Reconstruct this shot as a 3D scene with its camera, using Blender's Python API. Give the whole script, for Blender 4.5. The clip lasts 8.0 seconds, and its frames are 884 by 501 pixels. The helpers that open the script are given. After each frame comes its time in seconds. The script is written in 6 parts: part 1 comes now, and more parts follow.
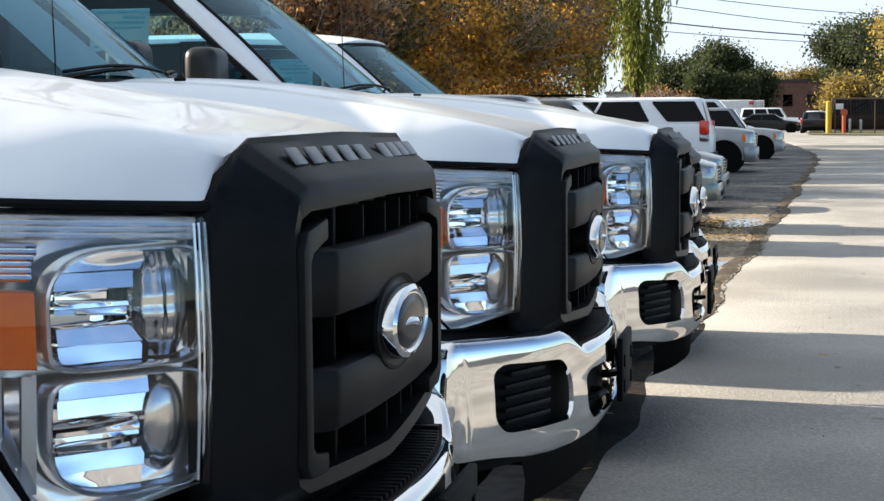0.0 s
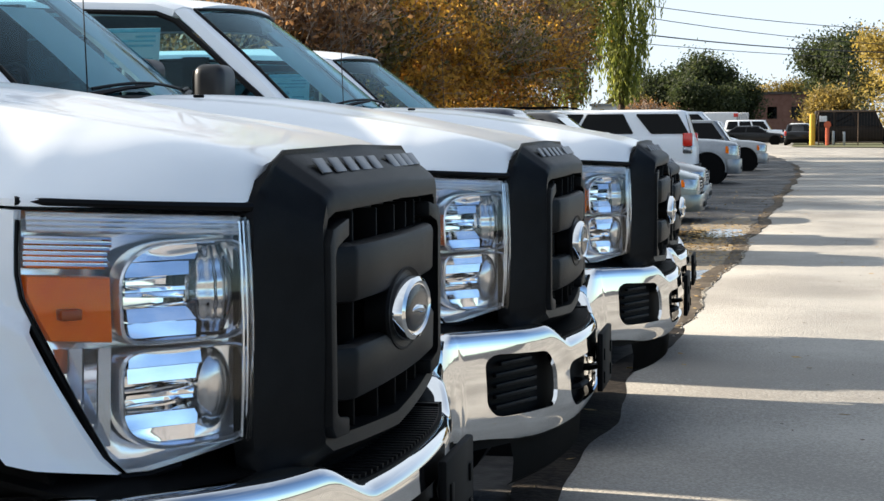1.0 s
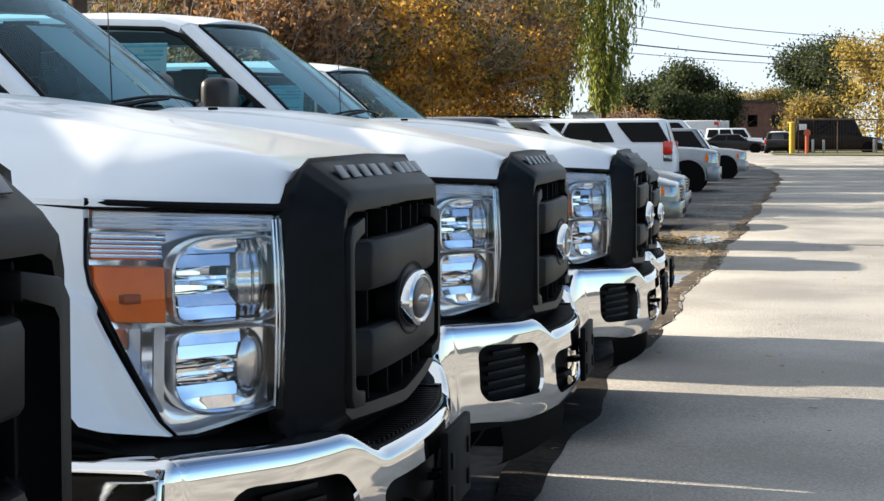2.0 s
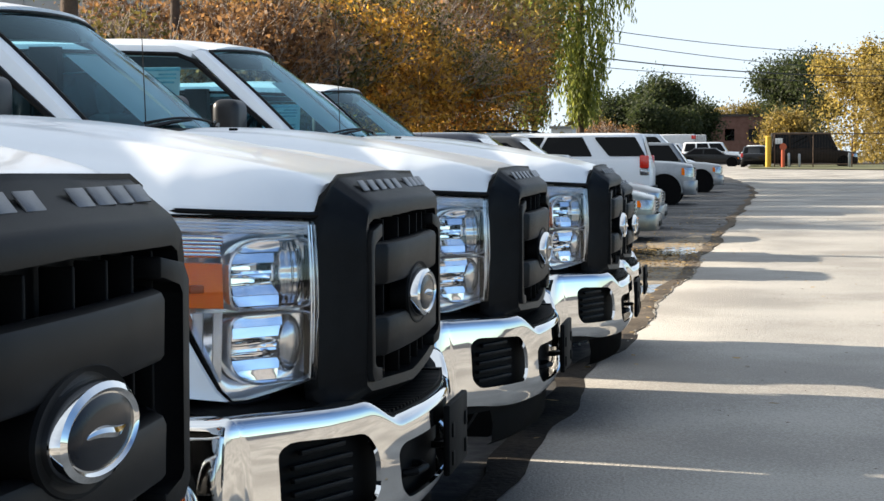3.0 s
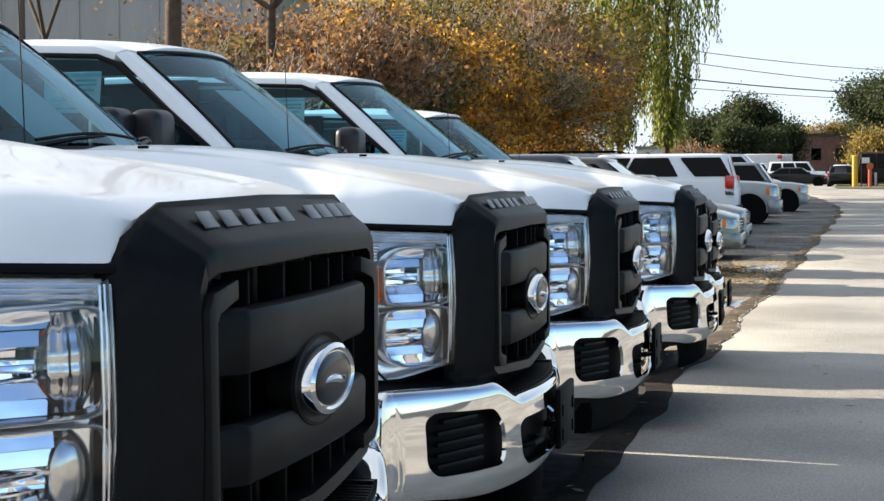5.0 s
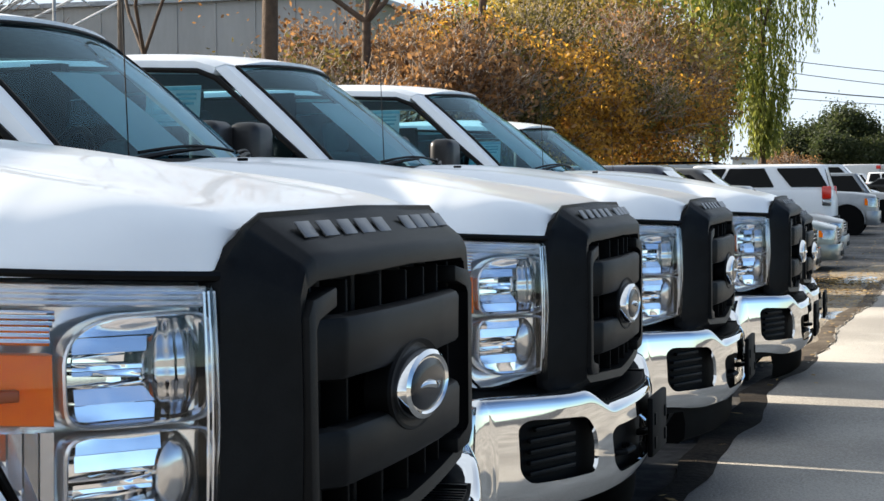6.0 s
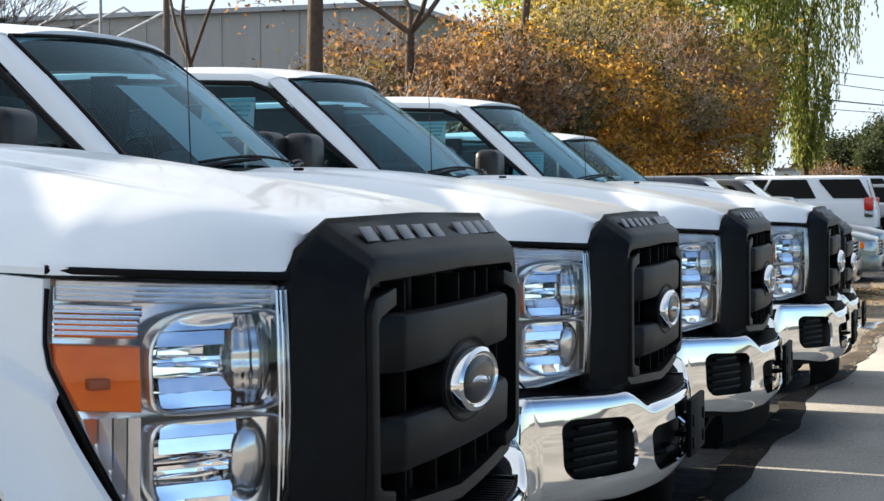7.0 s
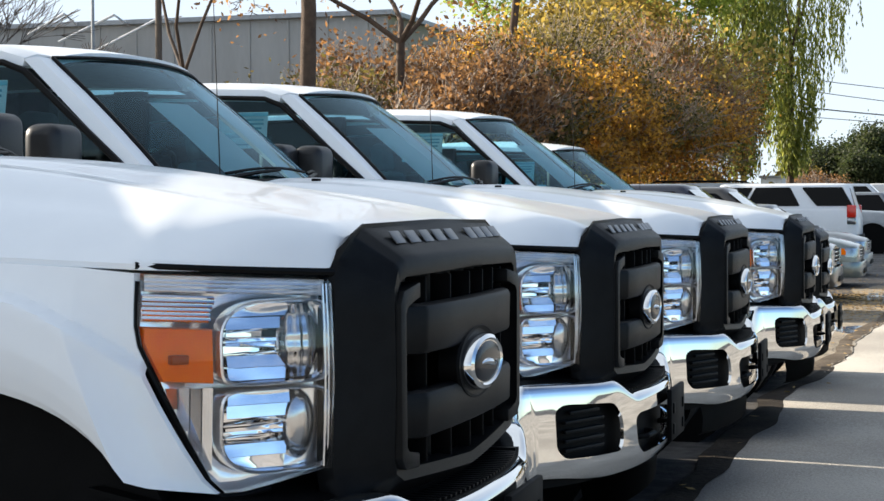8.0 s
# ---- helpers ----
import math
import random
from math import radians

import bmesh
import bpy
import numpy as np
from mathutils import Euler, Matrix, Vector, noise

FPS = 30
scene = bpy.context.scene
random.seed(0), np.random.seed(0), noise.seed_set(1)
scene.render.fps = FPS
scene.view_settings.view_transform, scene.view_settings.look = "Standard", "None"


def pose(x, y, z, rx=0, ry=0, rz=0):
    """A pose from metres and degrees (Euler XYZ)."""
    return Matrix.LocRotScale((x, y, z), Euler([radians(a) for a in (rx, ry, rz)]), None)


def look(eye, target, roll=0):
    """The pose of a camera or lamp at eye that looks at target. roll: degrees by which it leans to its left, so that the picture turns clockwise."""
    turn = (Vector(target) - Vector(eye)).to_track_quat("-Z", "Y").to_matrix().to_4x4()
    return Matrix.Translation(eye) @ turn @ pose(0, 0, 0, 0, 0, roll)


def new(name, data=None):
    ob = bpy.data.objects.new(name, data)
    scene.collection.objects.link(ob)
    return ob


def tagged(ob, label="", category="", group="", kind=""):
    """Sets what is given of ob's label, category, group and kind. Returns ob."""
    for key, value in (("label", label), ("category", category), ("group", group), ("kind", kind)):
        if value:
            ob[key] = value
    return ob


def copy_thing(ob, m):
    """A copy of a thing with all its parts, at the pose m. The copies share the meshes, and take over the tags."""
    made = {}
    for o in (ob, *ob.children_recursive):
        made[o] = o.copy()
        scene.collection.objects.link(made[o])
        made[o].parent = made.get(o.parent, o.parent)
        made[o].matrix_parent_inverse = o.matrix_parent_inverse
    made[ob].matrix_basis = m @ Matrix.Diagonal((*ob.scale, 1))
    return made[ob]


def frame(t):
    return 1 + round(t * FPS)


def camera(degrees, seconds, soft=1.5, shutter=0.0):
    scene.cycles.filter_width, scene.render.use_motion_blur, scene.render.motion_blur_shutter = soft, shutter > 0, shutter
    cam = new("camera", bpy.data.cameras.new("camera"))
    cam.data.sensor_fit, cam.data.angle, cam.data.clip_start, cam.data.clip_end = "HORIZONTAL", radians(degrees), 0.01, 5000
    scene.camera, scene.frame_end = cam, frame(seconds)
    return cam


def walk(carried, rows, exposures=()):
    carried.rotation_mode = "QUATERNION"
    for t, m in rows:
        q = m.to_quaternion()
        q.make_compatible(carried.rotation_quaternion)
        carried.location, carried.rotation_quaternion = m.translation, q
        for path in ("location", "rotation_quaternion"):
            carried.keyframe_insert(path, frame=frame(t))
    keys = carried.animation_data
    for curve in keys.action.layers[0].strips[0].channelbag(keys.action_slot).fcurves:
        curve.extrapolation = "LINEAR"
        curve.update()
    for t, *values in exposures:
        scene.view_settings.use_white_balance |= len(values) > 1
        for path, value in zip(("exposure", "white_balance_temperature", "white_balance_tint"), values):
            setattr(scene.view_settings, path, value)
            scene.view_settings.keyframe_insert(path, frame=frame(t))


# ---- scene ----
cam = camera(28.5, 8.0)
# seconds, x, y, z, yaw, pitch, roll
ROWS = [
    (0.0, -0.324, 2.639, 1.408, 12.327, -4.227, 0.360),
    (0.5, -0.293, 2.400, 1.410, 12.054, -4.007, 0.263),
    (1.0, -0.251, 2.147, 1.414, 11.852, -3.849, 0.271),
    (1.5, -0.220, 1.904, 1.417, 11.572, -3.741, 0.291),
    (3.0, -0.114, 0.896, 1.434, 10.536, -3.148, 0.252),
    (3.5, -0.059, 0.386, 1.445, 10.291, -2.943, 0.262),
    (4.0, -0.063, 0.253, 1.444, 10.671, -2.845, 0.375),
    (4.5, -0.051, 0.098, 1.445, 11.928, -2.651, 0.384),
    (6.0, -0.011, -0.109, 1.444, 16.413, -2.069, 0.519),
    (6.5, 0.004, -0.146, 1.442, 17.793, -1.885, 0.490),
    (7.0, 0.040, -0.350, 1.441, 17.780, -1.728, 0.325),
    (7.5, 0.087, -0.621, 1.443, 17.335, -1.632, 0.218),
    (8.0, 0.167, -0.956, 1.446, 17.357, -1.504, 0.244),
]
walk(cam, [(t, pose(x, y, z, 90 + pitch, roll, yaw)) for t, x, y, z, yaw, pitch, roll in ROWS])

# ---- light: low winter sun from behind the row of trucks ----
SUN_EL, SUN_AZ = radians(21.5), radians(-79)          # azimuth from +y towards +x
scene.view_settings.exposure = 1.30
scene.view_settings.use_white_balance = True
scene.view_settings.white_balance_temperature = 6900
world = bpy.data.worlds.new("sky")
scene.world = world
world.use_nodes = True
wn, wl = world.node_tree.nodes, world.node_tree.links
sky = wn.new("ShaderNodeTexSky")
sky.sky_type = "NISHITA"
sky.sun_disc = False
sky.sun_elevation, sky.sun_rotation = SUN_EL, SUN_AZ % (2 * math.pi)
sky.altitude = 2500
sky.air_density, sky.dust_density, sky.ozone_density = 1.0, 0.2, 0.4
tc, mp, cloud = wn.new("ShaderNodeTexCoord"), wn.new("ShaderNodeMapping"), wn.new("ShaderNodeTexNoise")
mp.inputs["Scale"].default_value = (1.2, 1.2, 5.0)
cloud.inputs["Scale"].default_value, cloud.inputs["Detail"].default_value = 2.2, 7.0
ramp, mixc = wn.new("ShaderNodeValToRGB"), wn.new("ShaderNodeMixRGB")
ramp.color_ramp.elements[0].position, ramp.color_ramp.elements[1].position = 0.50, 0.85
ramp.color_ramp.elements[0].color, ramp.color_ramp.elements[1].color = (0.03, 0.03, 0.03, 1), (0.30, 0.30, 0.30, 1)
mixc.inputs["Color2"].default_value = (2.95, 3.42, 4.0, 1)
bg = wn["Background"]
bg.inputs["Strength"].default_value = 0.130
wl.new(tc.outputs["Generated"], mp.inputs["Vector"])
wl.new(mp.outputs["Vector"], cloud.inputs["Vector"])
wl.new(cloud.outputs["Fac"], ramp.inputs["Fac"])
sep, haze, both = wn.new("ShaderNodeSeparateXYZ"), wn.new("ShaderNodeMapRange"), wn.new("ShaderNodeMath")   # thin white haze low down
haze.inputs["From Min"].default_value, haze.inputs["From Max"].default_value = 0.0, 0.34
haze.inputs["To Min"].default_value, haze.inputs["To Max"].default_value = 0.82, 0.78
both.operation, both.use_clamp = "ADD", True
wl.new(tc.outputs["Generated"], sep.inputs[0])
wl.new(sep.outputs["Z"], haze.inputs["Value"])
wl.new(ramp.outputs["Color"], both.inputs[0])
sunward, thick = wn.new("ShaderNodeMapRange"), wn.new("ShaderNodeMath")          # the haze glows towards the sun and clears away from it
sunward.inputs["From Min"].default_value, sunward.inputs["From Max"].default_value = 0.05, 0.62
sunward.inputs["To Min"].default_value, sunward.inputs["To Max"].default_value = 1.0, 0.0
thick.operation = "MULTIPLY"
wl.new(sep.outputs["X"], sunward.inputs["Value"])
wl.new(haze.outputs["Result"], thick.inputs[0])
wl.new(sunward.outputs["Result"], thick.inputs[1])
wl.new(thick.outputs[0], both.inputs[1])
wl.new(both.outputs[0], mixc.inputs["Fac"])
clear = wn.new("ShaderNodeMixRGB")                                   # clear dry air: a deeper blue where there is no veil
clear.blend_type = "MULTIPLY"
clear.inputs["Fac"].default_value, clear.inputs["Color2"].default_value = 1.0, (0.31, 0.42, 0.545, 1)
wl.new(sky.outputs["Color"], clear.inputs["Color1"])
wl.new(clear.outputs["Color"], mixc.inputs["Color1"])
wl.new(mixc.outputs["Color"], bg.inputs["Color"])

sun = new("sun", bpy.data.lights.new("sun", "SUN"))
sun.data.energy, sun.data.angle, sun.data.color = 5.0, radians(0.7), (1.0, 0.93, 0.82)
sun_from = Vector((math.sin(SUN_AZ) * math.cos(SUN_EL), math.cos(SUN_AZ) * math.cos(SUN_EL), math.sin(SUN_EL)))
sun.matrix_world = look(sun_from * 60, (0, 0, 0))


# ---- materials ----
def material(name, color, rough=0.5, metal=0.0, color2=None, scale=8.0, bump=0.0, bump_scale=60.0, coat=0.0, detail=6.0,
             contrast=0.5, per_object=0.0, stretch=(1, 1, 1), space="Object", rough2=None, spec=0.5, fine=11.0):
    """Procedural surface: two colours mixed by noise at two scales, fine relief, optional clear coat."""
    m = bpy.data.materials.new(name)
    m.use_nodes = True
    n, l = m.node_tree.nodes, m.node_tree.links
    b = n["Principled BSDF"]
    b.inputs["Roughness"].default_value, b.inputs["Metallic"].default_value = rough, metal
    b.inputs["Coat Weight"].default_value, b.inputs["Coat Roughness"].default_value = coat, 0.04
    b.inputs["Specular IOR Level"].default_value = spec
    b.inputs["Base Color"].default_value = (*color, 1)
    co, mapping = n.new("ShaderNodeTexCoord"), n.new("ShaderNodeMapping")
    mapping.inputs["Scale"].default_value = stretch
    l.new(co.outputs[space], mapping.inputs["Vector"])
    if color2:
        n1, n2, add = n.new("ShaderNodeTexNoise"), n.new("ShaderNodeTexNoise"), n.new("ShaderNodeMath")
        n1.inputs["Scale"].default_value, n1.inputs["Detail"].default_value = scale, detail
        n2.inputs["Scale"].default_value, n2.inputs["Detail"].default_value = scale * fine, 3.0
        for k in (n1, n2):
            l.new(mapping.outputs["Vector"], k.inputs["Vector"])
        add.operation = "MULTIPLY_ADD"
        add.inputs[1].default_value = 0.45
        half = n.new("ShaderNodeMath")
        half.operation = "MULTIPLY"
        half.inputs[1].default_value = 0.62
        l.new(n1.outputs["Fac"], half.inputs[0])
        l.new(n2.outputs["Fac"], add.inputs[0])
        l.new(half.outputs[0], add.inputs[2])
        rmp = n.new("ShaderNodeValToRGB")
        rmp.color_ramp.elements[0].position = 0.53 - 0.25 * (1 - contrast)
        rmp.color_ramp.elements[1].position = 0.53 + 0.25 * (1 - contrast) + 0.02
        rmp.color_ramp.elements[0].color, rmp.color_ramp.elements[1].color = (*color, 1), (*color2, 1)
        l.new(add.outputs[0], rmp.inputs["Fac"])
        out = rmp.outputs["Color"]
        if per_object:
            oi, hs, mr = n.new("ShaderNodeObjectInfo"), n.new("ShaderNodeHueSaturation"), n.new("ShaderNodeMapRange")
            mr.inputs["To Min"].default_value, mr.inputs["To Max"].default_value = 1 - per_object, 1 + per_object
            l.new(oi.outputs["Random"], mr.inputs["Value"])
            l.new(mr.outputs["Result"], hs.inputs["Value"])
            l.new(out, hs.inputs["Color"])
            out = hs.outputs["Color"]
        l.new(out, b.inputs["Base Color"])
        if rough2 is not None:
            rr = n.new("ShaderNodeMapRange")
            rr.inputs["From Min"].default_value, rr.inputs["From Max"].default_value = 0.4, 0.65
            rr.inputs["To Min"].default_value, rr.inputs["To Max"].default_value = rough, rough2
            l.new(add.outputs[0], rr.inputs["Value"])
            l.new(rr.outputs["Result"], b.inputs["Roughness"])
    if bump:
        n3, bp = n.new("ShaderNodeTexNoise"), n.new("ShaderNodeBump")
        n3.inputs["Scale"].default_value, n3.inputs["Detail"].default_value = bump_scale, 5.0
        bp.inputs["Strength"].default_value, bp.inputs["Distance"].default_value = bump, 0.02
        l.new(mapping.outputs["Vector"], n3.inputs["Vector"])
        l.new(n3.outputs["Fac"], bp.inputs["Height"])
        l.new(bp.outputs["Normal"], b.inputs["Normal"])
    return m


def glass(name, tint, gloss_tint=(1, 1, 1), ior=1.5, gain=1.0):
    """A pane: clear tinted sheet, with mirror gloss by Fresnel."""
    m = bpy.data.materials.new(name)
    m.use_nodes = True
    n, l = m.node_tree.nodes, m.node_tree.links
    n.remove(n["Principled BSDF"])
    tr, gl, mix, fr = n.new("ShaderNodeBsdfTransparent"), n.new("ShaderNodeBsdfGlossy"), n.new("ShaderNodeMixShader"), n.new("ShaderNodeFresnel")
    tr.inputs["Color"].default_value = (*tint, 1)
    gl.inputs["Color"].default_value = (*gloss_tint, 1)
    gl.inputs["Roughness"].default_value = 0.02
    fr.inputs["IOR"].default_value = ior
    g = n.new("ShaderNodeMath")
    g.operation, g.use_clamp = "MULTIPLY", True
    g.inputs[1].default_value = gain
    l.new(fr.outputs[0], g.inputs[0])
    l.new(g.outputs[0], mix.inputs[0])
    l.new(tr.outputs[0], mix.inputs[1])
    l.new(gl.outputs[0], mix.inputs[2])
    l.new(mix.outputs[0], n["Material Output"].inputs["Surface"])
    return m


WHITE = material("white_paint", (0.82, 0.83, 0.835), 0.34, 0, (0.79, 0.80, 0.81), 1.2, coat=0.45, spec=0.4)
PLASTIC = material("grey_textured_plastic", (0.0038, 0.0041, 0.0046), 0.44, 0, (0.0064, 0.0067, 0.0073), 20, spec=0.105, bump=0.08, bump_scale=900)
BLACK = material("black_plastic", (0.002, 0.002, 0.0022), 0.6, 0, (0.0035, 0.0035, 0.0036), 14, spec=0.08)
BLACK_GLOSS = material("black_rubber_seal", (0.003, 0.003, 0.0033), 0.45, spec=0.14)
CHROME = material("chrome", (0.80, 0.795, 0.785), 0.03, 1.0, (0.78, 0.775, 0.765), 2)
REFLECTOR = material("reflector_mirror", (0.92, 0.92, 0.93), 0.05, 1.0, (0.87, 0.87, 0.89), 30)
HOUSING = material("satin_silver_housing", (0.96, 0.965, 0.97), 0.20, 0.80, (0.90, 0.905, 0.92), 12)
LETTER = material("satin_steel_inlay", (0.17, 0.175, 0.185), 0.38, 0.7, (0.12, 0.125, 0.135), 30)
AMBER = material("amber_plastic", (1.0, 0.21, 0.0), 0.35, 0, (0.95, 0.16, 0.0), 40, spec=0.08)
RED_LAMP = material("red_lamp_plastic", (0.75, 0.03, 0.015), 0.2, 0, (0.6, 0.02, 0.01), 20, coat=0.6)
BADGE = material("smoked_badge_face", (0.010, 0.011, 0.015), 0.20, 0, (0.016, 0.018, 0.023), 20, spec=0.10)
DOME = material("fluted_lamp_dome", (0.62, 0.62, 0.63), 0.10, 1.0, (0.50, 0.50, 0.51), 40)
SHIELD = material("grey_lamp_shield", (0.66, 0.65, 0.64), 0.16, 0.95, (0.54, 0.54, 0.54), 20)
LENS = glass("clear_lens", (0.97, 0.97, 0.98), ior=1.42)
WINDOW = glass("tinted_window", (0.58, 0.84, 0.90), (0.58, 0.84, 1.0), ior=1.46, gain=0.66)
DARK_WINDOW = glass("privacy_window", (0.010, 0.012, 0.014), ior=1.40, gain=0.40)
RUBBER = material("tyre_rubber", (0.012, 0.012, 0.012), 0.75, 0, (0.022, 0.021, 0.02), 12, bump=0.1, bump_scale=90)
RIM = material("alloy_rim", (0.45, 0.45, 0.46), 0.3, 1.0, (0.35, 0.35, 0.36), 10)
TRIM = material("interior_trim", (0.014, 0.016, 0.019), 0.7, 0, (0.022, 0.024, 0.027), 12)
SEAT = material("seat_cloth", (0.060, 0.062, 0.066), 0.85, 0, (0.090, 0.092, 0.095), 30)
LINING = material("grey_headliner_cloth", (0.10, 0.10, 0.10), 0.9, 0, (0.14, 0.14, 0.135), 30)
MIRROR_CAP = material("satin_black_mirror_cap", (0.012, 0.012, 0.013), 0.40, 0, (0.019, 0.019, 0.020), 16, spec=0.35)
PAPER = material("window_sticker_paper", (0.92, 0.94, 0.92), 0.6, 0, (0.84, 0.90, 0.88), 25)
pn, pl = PAPER.node_tree.nodes, PAPER.node_tree.links
thin, through_paper = pn.new("ShaderNodeBsdfTranslucent"), pn.new("ShaderNodeMixShader")     # thin sheet: light comes through
thin.inputs["Color"].default_value, through_paper.inputs[0].default_value = (0.95, 0.97, 0.95, 1), 0.5
pl.new(pn["Principled BSDF"].outputs[0], through_paper.inputs[1])
pl.new(thin.outputs[0], through_paper.inputs[2])
pl.new(through_paper.outputs[0], pn["Material Output"].inputs["Surface"])
PAPER_BLUE = material("sticker_print", (0.12, 0.36, 0.42), 0.6, 0, (0.2, 0.45, 0.5), 30)


# ---- mesh helpers ----
def part(name, bm, mat, parent, label="", sharp=35, smooth=True):
    """Links a bmesh as one mesh object under a thing (or at top level when parent is None)."""
    bmesh.ops.recalc_face_normals(bm, faces=bm.faces)
    me = bpy.data.meshes.new(name)
    bm.to_mesh(me)
    bm.free()
    me.materials.append(mat)
    if smooth:
        me.polygons.foreach_set("use_smooth", [True] * len(me.polygons))
        me.set_sharp_from_angle(angle=radians(sharp))
    ob = new(name, me)
    ob.parent = parent
    if label:
        ob["label"] = label
    return ob


def raw(name, verts, faces, mat, parent=None, smooth=False):
    me = bpy.data.meshes.new(name)
    me.from_pydata(verts, [], faces)
    me.materials.append(mat)
    if smooth:
        me.polygons.foreach_set("use_smooth", [True] * len(me.polygons))
    ob = new(name, me)
    ob.parent = parent
    return ob


def thing(name, label, category, m=None, group=""):
    ob = new(name)
    ob.empty_display_size = 0.2
    if m is not None:
        ob.matrix_world = m
    return tagged(ob, label, category, group)


def box(bm, c, s, bev=0.0, rot=None, seg=2):
    m = Matrix.Translation(c) @ (rot.to_4x4() if rot else Matrix.Identity(4)) @ Matrix.Diagonal((*s, 1))
    vs = bmesh.ops.create_cube(bm, size=1, matrix=m)["verts"]
    if bev:
        es = list({e for v in vs for e in v.link_edges})
        bmesh.ops.bevel(bm, geom=es, offset=bev, segments=seg, profile=0.5, affect="EDGES")
    return bm


def prism(bm, pts, a, b, axis="y", bev=0.0):
    """Extrudes a polygon of (u, v) pairs from a to b along an axis."""
    def at(u, v, w):
        return {"x": (w, u, v), "y": (u, w, v), "z": (u, v, w)}[axis]
    lo, hi = [bm.verts.new(at(u, v, a)) for u, v in pts], [bm.verts.new(at(u, v, b)) for u, v in pts]
    n = len(pts)
    fs = [bm.faces.new(lo), bm.faces.new(hi)] + [bm.faces.new((lo[i], lo[(i + 1) % n], hi[(i + 1) % n], hi[i])) for i in range(n)]
    if bev:
        es = list({e for f in fs for e in f.edges})
        bmesh.ops.bevel(bm, geom=es, offset=bev, segments=2, profile=0.5, affect="EDGES")
    return bm


def loft(bm, rings, closed=True, cap=True, cap_first=True):
    vs = [[bm.verts.new(p) for p in r] for r in rings]
    n = len(rings[0])
    for a, b in zip(vs, vs[1:]):
        for i in range(n if closed else n - 1):
            j = (i + 1) % n
            bm.faces.new((a[i], a[j], b[j], b[i]))
    if cap and closed:
        if cap_first:
            bm.faces.new(vs[0])
        bm.faces.new(vs[-1])
    return bm


def grid(bm, fn, nu, nv, thick=None):
    """A sheet of points fn(u, v), u and v from 0 to 1; thick gives it a back at that offset."""
    def sheet(off):
        return [[bm.verts.new(Vector(fn(i / nu, j / nv)) + off) for j in range(nv + 1)] for i in range(nu + 1)]
    a = sheet(Vector((0, 0, 0)))
    for i in range(nu):
        for j in range(nv):
            bm.faces.new((a[i][j], a[i + 1][j], a[i + 1][j + 1], a[i][j + 1]))
    if thick is not None:
        b = sheet(Vector(thick))
        for i in range(nu):
            for j in range(nv):
                bm.faces.new((b[i][j], b[i][j + 1], b[i + 1][j + 1], b[i + 1][j]))
        rim = [(i, 0) for i in range(nu)] + [(nu, j) for j in range(nv)] + [(i, nv) for i in range(nu, 0, -1)] + [(0, j) for j in range(nv, 0, -1)]
        for (i, j), (k, m) in zip(rim, rim[1:] + rim[:1]):
            bm.faces.new((a[i][j], b[i][j], b[k][m], a[k][m]))
    return bm


def tube(bm, pts, r, n=8):
    pts = [Vector(p) for p in pts]
    rs = r if isinstance(r, (list, tuple)) else [r] * len(pts)
    rings = []
    for i, p in enumerate(pts):
        d = (pts[min(i + 1, len(pts) - 1)] - pts[max(i - 1, 0)]).normalized()
        a = d.cross(Vector((0, 0, 1)) if abs(d.z) < 0.9 else Vector((1, 0, 0))).normalized()
        b = d.cross(a)
        rings.append([p + rs[i] * (math.cos(2 * math.pi * k / n) * a + math.sin(2 * math.pi * k / n) * b) for k in range(n)])
    return loft(bm, rings)


def lathe(bm, prof, n=32, axis="y", c=(0, 0, 0)):
    """Turns a profile of (along, radius) pairs about an axis."""
    rings = []
    for w, r in prof:
        ring = []
        for k in range(n):
            a = 2 * math.pi * k / n
            u, v = r * math.cos(a), r * math.sin(a)
            p = {"x": (w, u, v), "y": (u, w, v), "z": (u, v, w)}[axis]
            ring.append(Vector(p) + Vector(c))
        rings.append(ring)
    return loft(bm, rings)


def lerp(a, b, t):
    return a + (b - a) * t


def piece(x, pts):
    """Piecewise linear value."""
    if x <= pts[0][0]:
        return pts[0][1]
    for (a, u), (b, v) in zip(pts, pts[1:]):
        if x <= b:
            return u + (v - u) * (x - a) / (b - a)
    return pts[-1][1]


def smooth01(a, b, x):
    t = min(max((x - a) / (b - a), 0), 1)
    return t * t * (3 - 2 * t)


def mirrored(ob, name=None):
    """The same part on the thing's other side."""
    me = ob.data.copy()
    me.transform(Matrix.Diagonal((1, -1, 1, 1)))
    me.flip_normals()
    o = new(name or ob.name.split(".")[0], me)
    o.parent = ob.parent
    if "label" in ob:
        o["label"] = ob["label"]
    return o


# ---- ground, apron and road ----
def lie(x, y):
    """Height of the ground."""
    z = piece(y, ((3.4, 0), (5.5, -0.02), (12, -0.03), (20, -0.08), (28, -0.06), (41, 0.02), (68, 0.0), (82, 0.08), (125, 0.45), (400, 0.45)))
    dip = math.exp(-((y - 13.9) / 1.9) ** 2) * smooth01(-1.5, -2.3, x) * smooth01(-16, -9, x)
    return z - 0.11 * dip


